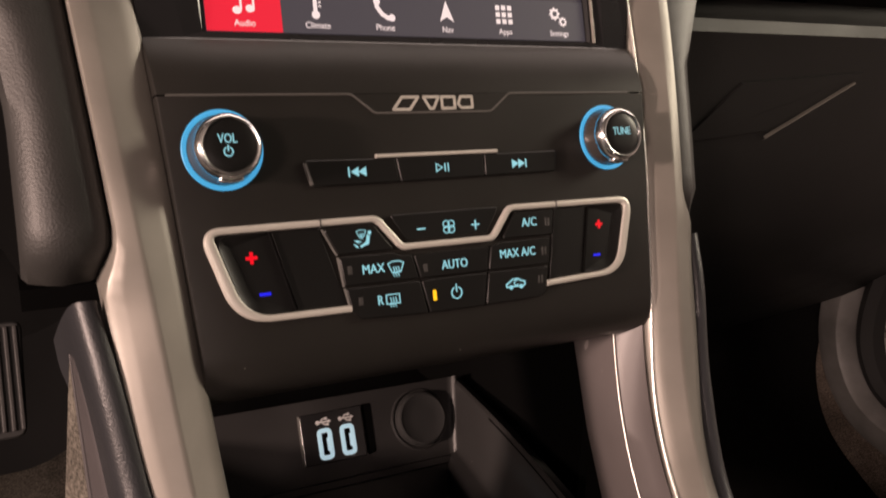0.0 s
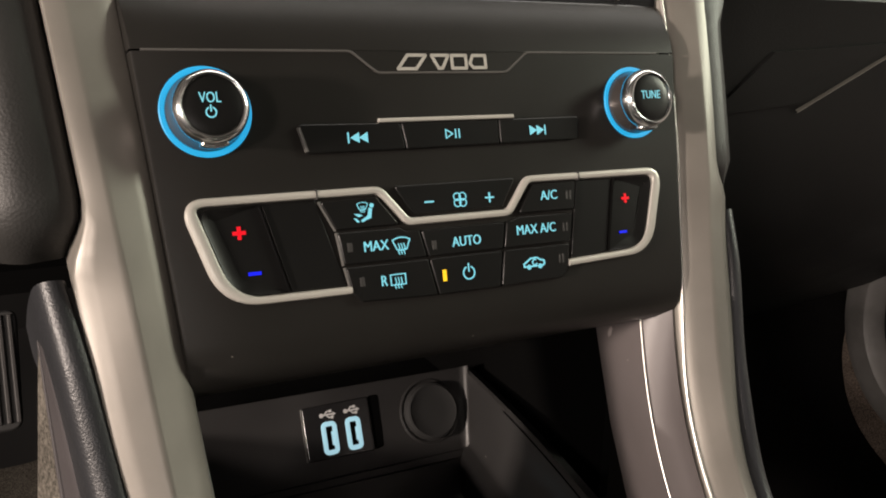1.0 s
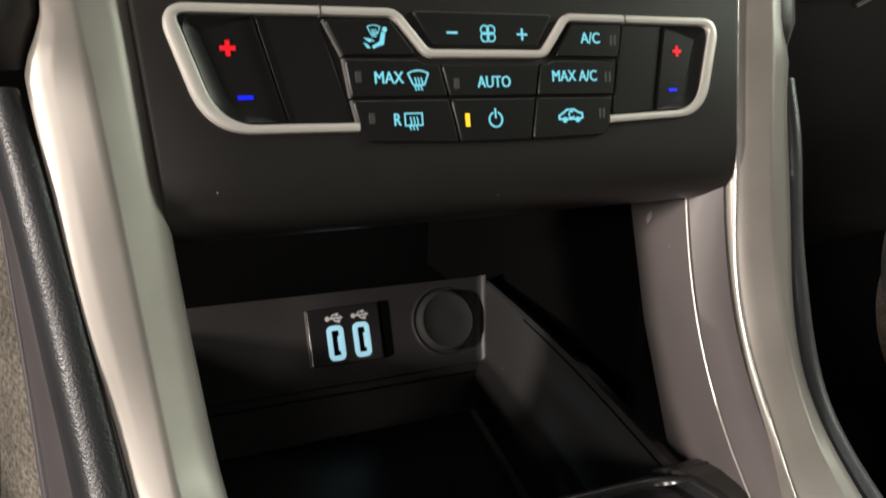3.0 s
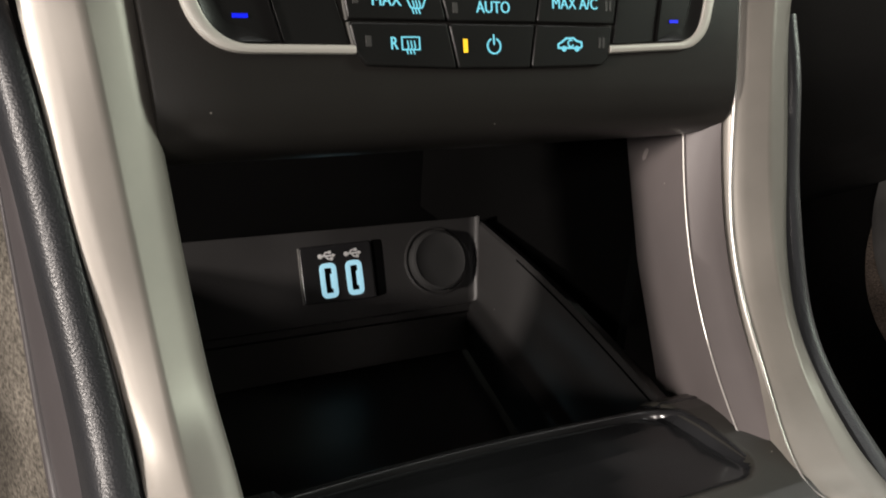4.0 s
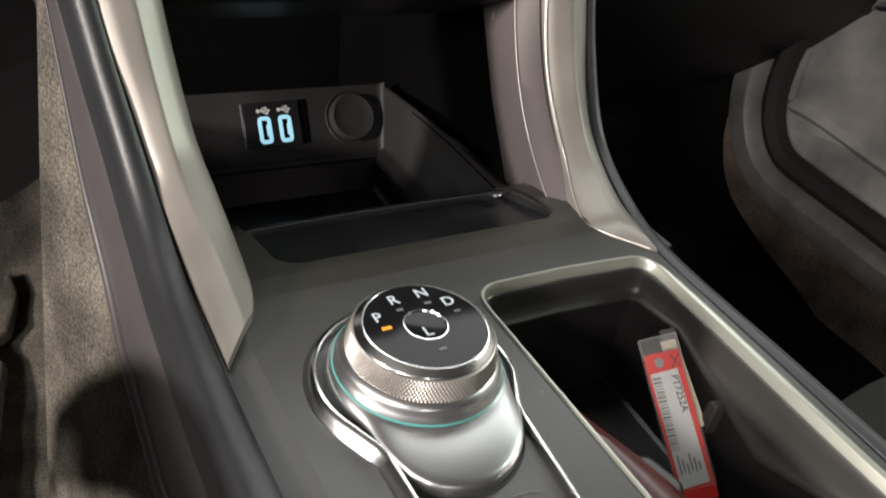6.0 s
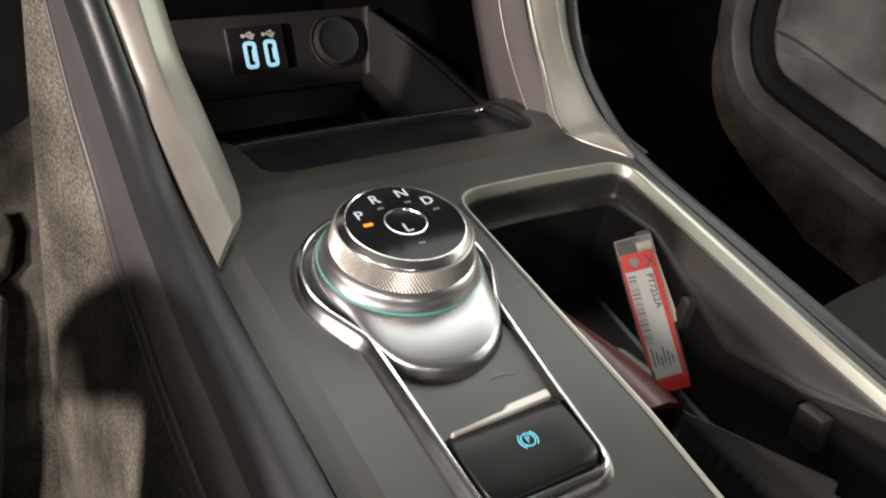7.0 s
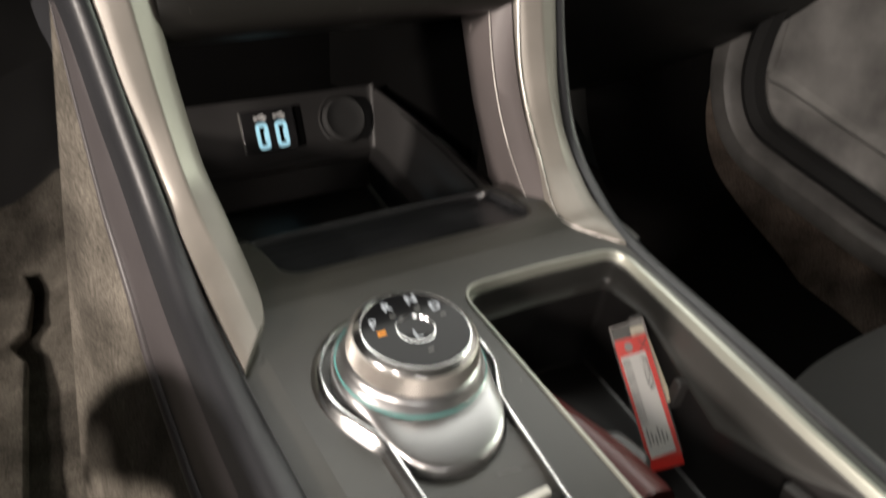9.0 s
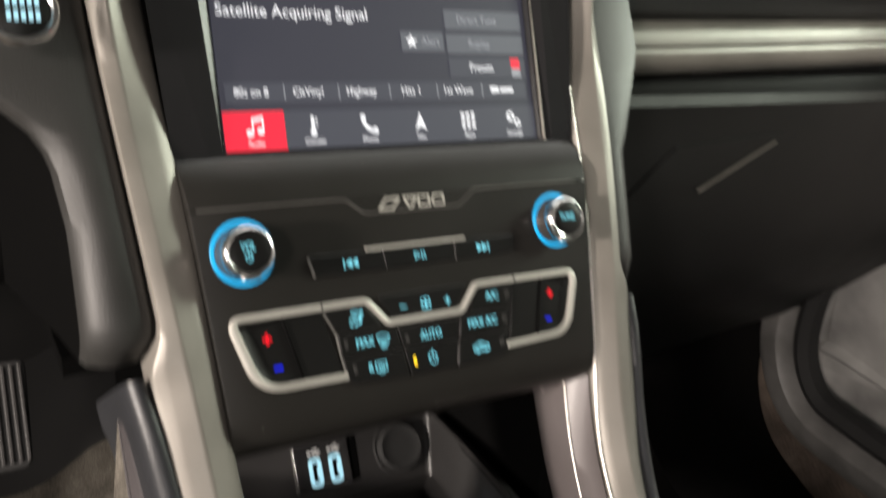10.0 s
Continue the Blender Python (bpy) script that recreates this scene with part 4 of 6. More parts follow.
def bin_span(v):
    """Left and right edge of the bin opening at v."""
    hits = []
    for (x0, y0), (x1, y1) in zip(BIN, BIN[1:]):
        if (y0 - v) * (y1 - v) <= 0 and y0 != y1:
            hits.append(x0 + (x1 - x0) * (v - y0) / (y1 - y0))
    return min(hits), max(hits)


hole_left = -106.0
HOLE = [(hole_left, -159.0), (-93, -157.2), (-72.6, -155.4), (-60.7, -154.8), (-45, -154.9), (-37, -155.4), (-31.5, -156.6), (-28.6, -158.0), (-27.0, -160.2), (-26.4, -163.0), (-26.4, -168.7), (-27.9, -189.5)]


def hole_right(v):
    return -26.4 - 0.072 * max(0.0, -168.7 - v)


levels_v = [12.6, 12.0, 11.2, 10.2, 9.0, 7.6, 6.0, 4.0, 1.5, -2, -8, -20, -50, -92, -122, -145, -154.0]
strips = []
for v0, v1 in zip(levels_v, levels_v[1:]):
    (l0, r0), (l1, r1) = bin_span(v0), bin_span(v1)
    strips.append([(U_CREASE, v1), (l1, v1), (l0, v0), (U_CREASE, v0)])
    strips.append([(r1, v1), (right_edge(v1), v1), (right_edge(v0), v0), (r0, v0)])


# the deck beside and ahead of the rear compartment
edge = [(u, v) for u, v in HOLE]
strips.append([(U_CREASE, -154.0)] + [(U_CREASE, -159.0)] + edge[:9] + [(bin_span(-160.2)[0], -160.2), (bin_span(-154.0)[0], -154.0)])
for v0, v1 in ((-160.2, -163.0), (-163.0, -168.7), (-168.7, -189.5), (-189.5, -260.0)):
    at = {-160.2: -27.0, -163.0: -26.4}
    strips.append([(at.get(v1, hole_right(v1)), v1), (bin_span(v1)[0], v1), (bin_span(v0)[0], v0), (at.get(v0, hole_right(v0)), v0)])
strips.append([(U_CREASE, -260), (hole_left, -260), (hole_left, -159), (U_CREASE, -159)])
for v0, v1 in ((-154.0, -168.0), (-168.0, -210.0), (-210.0, -260.0)):
    strips.append([(bin_span(v1)[1], v1), (right_edge(v1), v1), (right_edge(v0), v0), (bin_span(v0)[1], v0)])


def shoulder(v):
    return float(np.interp(v, [13, 35, 48, 62, 75, 88, 98, 106, 113, 118], [0, 0, -0.9, -3.3, -5.4, -8.2, -11.6, -15.6, -20.0, -25.0]))


def tray_mask(u, v):
    """0 outside, 1 inside the rounded tray recess."""
    du, dv = max(-78.0 - u, u - 73.0), 57.0 - v
    r = 11.0
    d = min(max(du + r, dv + r), 0.0) + math.hypot(max(du + r, 0), max(dv + r, 0)) - r
    t = max(0.0, min(1.0, 0.5 - d / 4.5))
    return t * t * (3 - 2 * t)


def front_height(u, v):
    return shoulder(v) - 0.26 * max(0.0, U_CREASE - u) - tray_mask(u, v) * (2.2 + 4.0 * math.sin(math.pi * max(0, min(1, (v - 57) / 62))))


us = list(np.arange(U_LEFT, 113, 1.0))
vsf = list(np.arange(13, 118.1, 0.75))
for name, mat, inside, label in (("top_plate", CONSOLE_BLACK, False, ""), ("front_tray", TRAY_BLACK, True, "dusty black tray recess")):
    deck = bmesh.new()
    grid = {}
    for i in range(len(us) - 1):
        for j in range(len(vsf) - 1):
            if (tray_mask(us[i] + 0.5, vsf[j] + 0.375) > 0.5) == inside:
                quad = []
                for k in ((i, j), (i + 1, j), (i + 1, j + 1), (i, j + 1)):
                    if k not in grid:
                        grid[k] = deck.verts.new(CONSOLE @ Vector((us[k[0]], vsf[k[1]], front_height(us[k[0]], vsf[k[1]]))))
                    quad.append(grid[k])
                deck.faces.new(quad)
    if not inside:
        joint = [u for u in us if U_CREASE - 0.01 < u < 99.25]
        strips.append([(U_CREASE, 12.6), (joint[-1], 12.6)] + [(u, 13) for u in joint[::-1]])
        low = 0.26 * (U_CREASE - U_LEFT)
        for v0, v1 in ((13.0, -40.0), (-40.0, -110.0), (-110.0, -180.0), (-180.0, -260.0)):
            deck.faces.new([deck.verts.new(CONSOLE @ Vector(q)) for q in ((U_LEFT, v0, -low), (U_LEFT, v1, -low), (U_CREASE, v1, 0), (U_CREASE, v0, 0))])
        for poly in strips:
            deck.faces.new([deck.verts.new(CONSOLE @ Vector((x, y, 0))) for x, y in poly])
        bmesh.ops.remove_doubles(deck, verts=deck.verts, dist=1e-6)
    part(name, deck, mat, console, label)
front_rows = []
for u in np.linspace(-118, 112, 90):
    v = 113.5 - 0.0008 * (u + 5) ** 2
    c0 = CONSOLE @ Vector((u, v, front_height(u, v)))
    front_rows.append([c0 + Vector((0, -0.0035, 0.0003)), c0 + Vector((0, -0.0015, 0.0005)), c0 + Vector((0, 0.0012, 0.0002)), c0 + Vector((0, 0.0032, -0.0015)), c0 + Vector((0, 0.0046, -0.005)), c0 + Vector((0, 0.006, -0.03)), c0 + Vector((0, 0.008, -0.07))])
part("deck_front", loft(front_rows), GLOSS_BLACK, console, "black front face of the deck")
# lip round the front and the passenger end of the tray
lip_path = [(u, 113.0 - 0.0008 * (u + 5) ** 2, 0.0) for u in np.linspace(-84, 60, 60)]
lip_path += [(60 + 14.5 * math.sin(a), 94.8 + 14.5 * math.cos(a), a / (math.pi / 2)) for a in np.linspace(0.12, math.pi / 2, 14)]
lip_path += [(74.5, v, 1.0) for v in np.linspace(92, 66, 12)]
lip_rows = []
for i, (u, v, k) in enumerate(lip_path):
    (u0, v0, _), (u1, v1, _) = lip_path[max(0, i - 1)], lip_path[min(len(lip_path) - 1, i + 1)]
    n = Vector((v0 - v1, u1 - u0)).normalized()
    w = front_height(u, v) * (1 - k) + (shoulder(v) - 0.9) * k
    thin = 1.0 - 0.55 * k
    fade = min(1.0, i / 5.0, (len(lip_path) - 1 - i) / 8.0) * 0.8 + 0.2
    lip_rows.append([CONSOLE @ Vector((u + n.x * o * thin, v + n.y * o * thin, w + h * fade * thin)) for o, h in ((-3.4, -1.2), (-2.6, 0.8), (-1.4, 1.9), (0, 2.3), (1.4, 1.9), (2.6, 0.6), (3.2, -1.4))])
part("tray_lip", loft(lip_rows), GLOSS_BLACK, console, "rounded gloss lip of the tray")
# rear compartment: a gap line, a panel that dips and a flap below it
gap = [(hole_left, -262)] + [(u, v) for u, v in HOLE] + [(hole_right(-262), -262)]
ring_in = [(hole_left, -262)] + [(u + 0.8, v - 2.4) if u < -30 else (u - 2.2, v - 0.6) for u, v in HOLE] + [(hole_right(-262) - 2.2, -262)]
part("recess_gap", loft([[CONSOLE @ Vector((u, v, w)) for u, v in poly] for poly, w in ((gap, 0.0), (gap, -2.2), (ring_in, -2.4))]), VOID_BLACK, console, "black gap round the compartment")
part("recess_wall", loft([[CONSOLE @ Vector((u - k, v, w)) for u, v in ring_in if v < -156] for k, w in ((0, -2.4), (0.3, -0.4), (0.9, 0.0), (1.6, -0.3), (6.2, -9.0))]), GLOSS_BLACK, console, "charcoal side wall of the compartment")
rows = []
for v, w in ((-157.0, -2.4), (-157.3, -0.4), (-158.2, 0.0), (-160.0, -0.4), (-165, -3.0), (-170, -6.0), (-176, -9.5), (-182, -12.0)):
    rows.append([CONSOLE @ Vector((u, v - 0.0006 * (u + 50) ** 2, w)) for u in np.linspace(hole_left + 1, -32.4, 16)])
part("recess_panel", loft(rows), PANEL_BLACK, console, "dark panel that dips into the compartment")
flap = rounded([(hole_left + 2, -176.5), (-40, -173.4, 4), (-33.6, -176.0, 4), (-36.5, -262), (hole_left + 2, -262)], 3)
part("rear_lid", slab(CONSOLE, flap, -12, -3.6, 1.2), CONSOLE_BLACK, console, "charcoal flap of the rear compartment")


# ---- padded side bolsters ----
def bolster(side, path, label, spread):
    base = thing("side_bolster", (path[-1][0], path[-1][1], path[-1][2] - 0.06), label, "padded trim", "padded sides of the console")
    pts = spline(path, 10)
    rows = []
    for i, p in enumerate(pts):
        a, b = pts[max(0, i - 1)], pts[min(len(pts) - 1, i + 1)]
        t = (b - a)
        t = Vector((0, t.y, t.z)).normalized()
        n = Vector((0, t.z, -t.y))
        if n.y > 0:
            n = -n
        f = i / (len(pts) - 1)
        s = spread[0] + (spread[1] - spread[0]) * f
        prof = [(0.0, -0.006), (0.0006, -0.001), (0.0020, 0.0006), (0.005, 0.0014), (0.009, 0.0016), (0.013, 0.0010), (0.0165, -0.001), (0.019, -0.0045), (0.0205, -0.010), (0.022, -0.020), (0.024, -0.040), (0.026, -0.075)]
        rows.append([Vector((p.x + side * o * s, p.y, p.z)) + n * h for o, h in prof])
    part("pad", loft(rows), LEATHER, base)
    part("seam_welt", loft([[r[0].lerp(r[1], 0.7) + Vector((side * (0.0004 + 0.0005 * math.cos(k)), 0, 0.0005 * math.sin(k))) for k in np.linspace(0, math.pi, 5)] for r in rows]), RUBBER, base, "black welt along the console")
    return rows


left_path = [(-0.1372, -0.0020, 0.7790), (-0.1328, -0.0143, 0.7560), (-0.1263, -0.0312, 0.713), (-0.1200, -0.0573, 0.669), (-0.1190, -0.096, 0.6445), (-0.1203, -0.146, 0.6338), (-0.1212, -0.22, 0.6216), (-0.1222, -0.30, 0.6082), (-0.124, -0.42, 0.588)]
right_path = [(0.1372, -0.0020, 0.7790), (0.1328, -0.0143, 0.7560), (0.1263, -0.0312, 0.713), (0.1190, -0.0573, 0.669), (0.1090, -0.096, 0.6465), (0.0992, -0.140, 0.6352), (0.0950, -0.22, 0.6216), (0.0910, -0.30, 0.6082), (0.0855, -0.42, 0.588)]
left_rows = bolster(-1, left_path, "black grained leatherette bolster along the driver side of the console", (0.48, 0.85))
right_rows = bolster(1, right_path, "black grained leatherette bolster along the passenger side of the console", (0.42, 0.7))

# tunnel side panels and tunnel carpet below the bolsters
for side, src in ((-1, left_rows[7:]), (1, right_rows[7:])):
    rows, low, bead = [], [], []
    for i, r in enumerate(src):
        p = r[-3]
        g = min(1.0, 0.15 + 2.2 * i / len(src))
        e = max(0.04, min(1.0, i / len(src) / 0.22))
        rows.append([p + Vector((-side * 0.003, 0, 0.006)), p + Vector((side * 0.0005 * g, 0.002, -0.004 * e)), p + Vector((side * 0.004 * g, 0.006, -0.020 * e)), p + Vector((side * 0.006 * g, 0.009, -0.040 * e))])
        bead.append([p + Vector((side * o * g, 0.010 + k, h * e)) for o, k, h in ((0.0058, 0, -0.0395), (0.0080, 0, -0.0405), (0.0092, 0.0005, -0.043), (0.0090, 0.001, -0.046), (0.0060, 0.002, -0.048))])
        q = p + Vector((side * 0.006 * g, 0.012, -0.047 * e))
        low.append([q, q.lerp(Vector((side * 0.185, q.y + 0.05, 0.285)), 0.25) + Vector((side * 0.006 * g, 0, 0)), q.lerp(Vector((side * 0.185, q.y + 0.05, 0.285)), 0.6) + Vector((side * 0.006 * g, 0, 0)), Vector((side * 0.185, q.y + 0.05, 0.285)), Vector((side * 0.23, q.y + 0.05, 0.262))])
    rows, bead = [spline(r, 5) for r in rows], [spline(r, 4) for r in bead]
    t = thing("tunnel_side_panel", (side * 0.16, -0.1, 0.55), "taupe grey plastic tunnel side panel below the console bolster", "trim panel", "tunnel sides")
    # Same panel on both sides, in a darker grey on the passenger side.
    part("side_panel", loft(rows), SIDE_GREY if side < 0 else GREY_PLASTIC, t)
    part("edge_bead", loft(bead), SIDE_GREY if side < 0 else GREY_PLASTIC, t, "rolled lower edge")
    # The passenger side takes the carpet copy with shade in its colour.
    ob = part("tunnel_carpet", loft(low), CARPET if side < 0 else SHADED_CARPET)
    tagged(ob, "looped carpet covering the side of the tunnel", "carpet", kind="structure")

# ---- rotary shifter ----
shifter = thing("rotary_shifter", tuple(CONSOLE @ Vector((-58, -60, 0))), "silver rotary gear selector with a gloss black lettered top", "gear selector")
SC = shifted(CONSOLE, -58.5, -27.5)


def keyhole_poly(grow):
    """Outline that wraps round the dial and runs back beside the parking brake switch."""
    r = 37.4 + grow
    pts = [(-58.5 + r * math.cos(radians(a)), -27.5 + r * math.sin(radians(a)), 0) for a in np.linspace(-20, 205, 40)]
    pts += [(-85.9 - grow, -58, 20), (-86.2 - grow, -135.5 - grow, 7 + grow), (-40.0 + grow, -136.4 - grow, 8 + grow), (-37.2 + grow, -104, 40), (-31.6 + grow, -56, 22)]
    return rounded(pts, 3, 14)


part("well_floor", slab(CONSOLE, keyhole_poly(-0.4), -3, 0.5, 0), CONSOLE_BLACK, shifter, "charcoal well between dial and switch", flat=True)
part("chrome_frame", sweep2(CONSOLE, keyhole_poly(0.0), [(-4.0, -0.4), (-3.9, 0.3), (-3.5, 1.0), (-2.6, 2.8), (-1.8, 4.1), (-1.2, 4.8), (-0.5, 5.3), (0.2, 5.4), (0.7, 5.1), (0.95, 4.4), (1.2, -0.5)], True), FRAME_CHROME, shifter, "chrome surround frame")
# skirt: turned body that leans out towards the driver
skirt = bmesh.new()
n = 72
rings = []
foot_angle = [-180, -150, -140, -128, -117, -106, -90, -71, -58, -41, -25, 0, 180]
foot_reach = [33.5, 34.5, 37.5, 44.5, 52.5, 55.5, 55.0, 50.0, 44.0, 36.0, 33.5, 33.5, 33.5]
for r, h, f in ((31.7, 9.2, 0), (31.9, 8.9, 0.03), (0, 8.5, 0.22), (0, 8.0, 0.42), (0, 7.4, 0.62), (0, 6.7, 0.78), (0, 6.2, 0.88), (0, 5.7, 0.935), (0, 5.0, 0.965), (0, 3.6, 0.98), (0, 1.8, 0.99), (0, 0.4, 1.0)):
    ring = []
    for i in range(n):
        a = -180 + 360 * i / n
        foot = float(np.mean([np.interp(a + k, foot_angle, foot_reach) for k in (-6, -3, 0, 3, 6)]))
        r1 = (r or 31.9) + (foot - 31.9) * f
        ring.append(skirt.verts.new(SC @ Vector((r1 * math.cos(radians(a)), r1 * math.sin(radians(a)), h))))
    rings.append(ring)
for lo, hi in zip(rings, rings[1:]):
    for i in range(n):
        skirt.faces.new((lo[i - 1], lo[i], hi[i], hi[i - 1]))
body = part("skirt", skirt, ALU, shifter, "satin aluminium skirt")
# Thin black line round the foot, where skirt and well meet.
seal = [[SC @ Vector(((foot + d) * math.cos(radians(a)), (foot + d) * math.sin(radians(a)), h)) for d, h in ((-0.6, 0.3), (-0.3, 1.0), (0.5, 1.15), (1.1, 0.85))] for a, foot in ((a, float(np.mean([np.interp(a + k, foot_angle, foot_reach) for k in (-6, -3, 0, 3, 6)]))) for a in np.linspace(-170, -10, 60))]
part("foot_line", loft(seal), RUBBER, shifter, "black line where the skirt meets the well")
part("shoulder", lathe(SC, [(31.6, 9.4), (31.4, 10.1), (30.7, 11.4), (30.1, 12.6), (29.9, 13.4), (29.5, 14.3), (28.9, 15.0), (28.3, 15.6), (27.6, 16.0), (27.0, 16.3)], 72), ALU, shifter, "stepped satin shoulder")
part("teal_ring", lathe(SC, [(31.5, 9.0), (31.95, 9.2), (31.95, 9.55), (31.5, 9.8)], 64), TEAL, shifter, "thin teal accent ring")
# knurled grip band
kn = bmesh.new()
NK = 128
for j in range(8):
    for i in range(NK):
        a = 2 * math.pi * (i + 0.5 * (j % 2)) / NK
        h = 16.6 + j * 1.0
        r = 27.55 - 0.20 * j
        da, dh = math.pi / NK, 0.9
        q = [(r, a - da, h), (r, a, h - dh), (r, a + da, h), (r, a, h + dh)]
        vs = [kn.verts.new(SC @ Vector((rr * math.cos(aa), rr * math.sin(aa), hh))) for rr, aa, hh in q]
        tip = kn.verts.new(SC @ Vector(((r + 0.45) * math.cos(a), (r + 0.45) * math.sin(a), h)))
        for k in range(4):
            kn.faces.new((vs[k - 1], vs[k], tip))
add_lathe(kn, SC, [(27.5, 15.9), (26.1, 24.1), (25.2, 24.5)], 72)
part("knurled_band", kn, KNURL, shifter, "diamond-knurled metal band", flat=True)
part("top_ring", lathe(SC, [(25.2, 24.0), (25.5, 24.3), (25.5, 24.7), (25.2, 25.1), (24.6, 25.7), (23.8, 26.4), (23.3, 26.9), (22.9, 27.2), (22.5, 27.2), (22.2, 26.9)], 72), CHROME, shifter, "polished chrome top ring")
top = part("top_disc", lathe(SC, [(22.5, 26.7), (22.3, 26.95), (10, 27.0), (7.9, 27.0), (7.7, 26.7), (0, 26.3)], 64), DISC_BLACK, shifter, "gloss black lettered disc")
part("centre_button_ring", lathe(SC, [(8.3, 26.9), (8.2, 27.25), (7.8, 27.3), (7.5, 26.8)], 48), CHROME, shifter)
for ch, u, v, iu, iv in (("P", -14.9, 8.5, -14.2, 2.6), ("R", -5.1, 15.7, -5.2, 10.2), ("N", 6.9, 16.4, 6.6, 10.6), ("D", 14.4, 9.0, 15.0, 3.2), ("", 0, 0, -0.4, -13.2)):
    if ch:
        letters("gear_letter", ch, shifted(SC, u, v, 27.1), 4.7, WHITE_LIGHT, top, 0.05, 1.0, 0.06)
    part("gear_indicator", flat_bm(shifted(SC, iu, iv), [rect(-1.8, -0.7, 1.8, 0.7) if ch == "P" else rect(-1.3, -0.5, 1.3, 0.5)], 27.06), ORANGE_LIGHT if ch == "P" else GREY_LENS, top, "lit orange indicator" if ch == "P" else "", flat=True)
letters("gear_letter", "L", shifted(SC, -0.7, -3.1, 26.6), 4.6, WHITE_LIGHT, top, 0.05, 1.0, 0.06)

part("scratch", flat_bm(CONSOLE, stroke([(-53.6, -87.2), (-48.3, -87.7), (-43.7, -89.0)], 0.35), 0.86, 0.02), GREY_LENS, shifter, "pale scratch", flat=True)

# ---- parking brake switch ----
brake = thing("parking_brake_switch", tuple(CONSOLE @ Vector((-59, -115, 0))), "black parking brake switch with a lit symbol and silver edge", "switch")
rows = []
for v, w, c in ((-105.2, 1.0, 0), (-105.8, 4.2, 0), (-107.6, 5.8, 0), (-111, 6.2, 0), (-116, 6.1, 0), (-122, 5.9, 0), (-127, 5.6, 0), (-129.5, 5.4, 0.4), (-131.6, 5.0, 1.5), (-132.9, 4.4, 3.0), (-133.5, 3.4, 4.2), (-133.7, 0.8, 4.8)):
    rows.append([CONSOLE @ Vector((u + (c if u < -61 else -c), v, w - e)) for u, e in ((-84.6, 5), (-84.4, 1.6), (-83.6, 0.5), (-81, 0), (-72, 0), (-61, 0), (-50, 0), (-43.2, 0), (-41.0, 0.5), (-40.2, 1.6), (-40.0, 5))])
part("switch_body", loft(rows), BUTTON_BLACK, brake)
blade = rounded([(-82.6, -105.8), (-62, -104.7, 0), (-59, -103.2, 0), (-42.6, -102.6), (-42.8, -106.2), (-59, -106.8), (-81.6, -106.9)], 1.0)
part("silver_edge", slab(CONSOLE, blade, 4.4, 6.7, 0.5), TRIM, brake, "silver front edge")
bm_m = shifted(CONSOLE, -61.0, -118.0)
polys = stroke(arc(0, 0, 2.4, 0, 360, 24), 0.38) + stroke(arc(0, 0, 3.3, -50, 50, 10), 0.36) + stroke(arc(0, 0, 3.3, 130, 230, 10), 0.36)
part("brake_mark", flat_bm(bm_m, polys, 6.45), CYAN, brake, flat=True)
letters("brake_letter", "P", shifted(bm_m, 0, 0, 6.55), 2.5, CYAN, brake, 0.05, 0.9, 0.02)

# ---- cup bin ----
cup = thing("cup_bin", tuple(CONSOLE @ Vector((40, -120, -75))), "deep dark grey cup bin with a silver rim", "cup holder")
outline = BIN[::-1] if area(BIN) < 0 else BIN


def ledge_depth(v):
    """Ledge depth below deck along the bin, lifted rearward to draw a shadow edge."""
    return float(np.interp(v, [-260, -166, -157, -149, -140, -133, -127, -113, -95, -76, -68, -60, -43, -20, -4, 10], [5.2, 5.2, 5.6, 7.2, 12.6, 17.6, 20.0, 29.0, 31.4, 30.6, 25.7, 20.0, 13.9, 13.1, 17.3, 19.4]))


def bin_ring(d, w):
    ring = []
    for (x, y), (x0, y0), (x1, y1) in zip(inset(outline, d), inset(outline, 2.4), inset(outline, d * 2.6)):
        if d < 0 and x > 60 and y < 4:
            k = min(1.0, (4 - y) / 12.0) * float(np.interp(y, [-262, -180, -100], [0.2, 0.25, 1.0]))
            x, y = x + (x1 - x) * k, y + (y1 - y) * k
        if -30 < w < -5:
            deep = ledge_depth(y) - 4.4
            k = max(0.1, min(1.0, deep / 8.0))
            x, y, z = x0 + (x - x0) * k, y0 + (y - y0) * k, -4.4 + (w + 4.4) * deep / 16.0
        else:
            z = w
        ring.append(CONSOLE @ Vector((x, y, z)))
    return ring


def bin_skin(rows):
    bm = bmesh.new()
    vs = [[bm.verts.new(p) for p in r] for r in rows]
    k = len(outline)
    for lo, hi in zip(vs, vs[1:]):
        for i in range(k):
            bm.faces.new((lo[i - 1], lo[i], hi[i], hi[i - 1]))
    return bm, vs


shell, _ = bin_skin([bin_ring(d, w) for d, w in ((2.0, -3.6), (2.4, -4.4), (2.8, -7.9), (3.8, -14), (4.6, -17), (5.6, -18.6), (6.8, -19.6), (7.6, -20.4), (7.8, -21.4))])
part("liner", shell, BIN_GREY, cup)
# Everything below the ledge is split off in black for the shade there.
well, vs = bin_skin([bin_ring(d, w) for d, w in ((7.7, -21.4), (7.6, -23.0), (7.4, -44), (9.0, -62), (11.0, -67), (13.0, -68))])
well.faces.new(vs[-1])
part("deep_well", well, WELL_SHADED, cup, "lower well, coloured black for its shade")
rim, _ = bin_skin([bin_ring(d, w) for d, w in ((-1.5, -0.5), (-1.4, 0.7), (-0.9, 1.2), (-0.2, 1.2), (0.2, 0.8), (0.5, 0.0), (1.4, -2.8), (1.7, -3.8), (2.3, -4.1))])
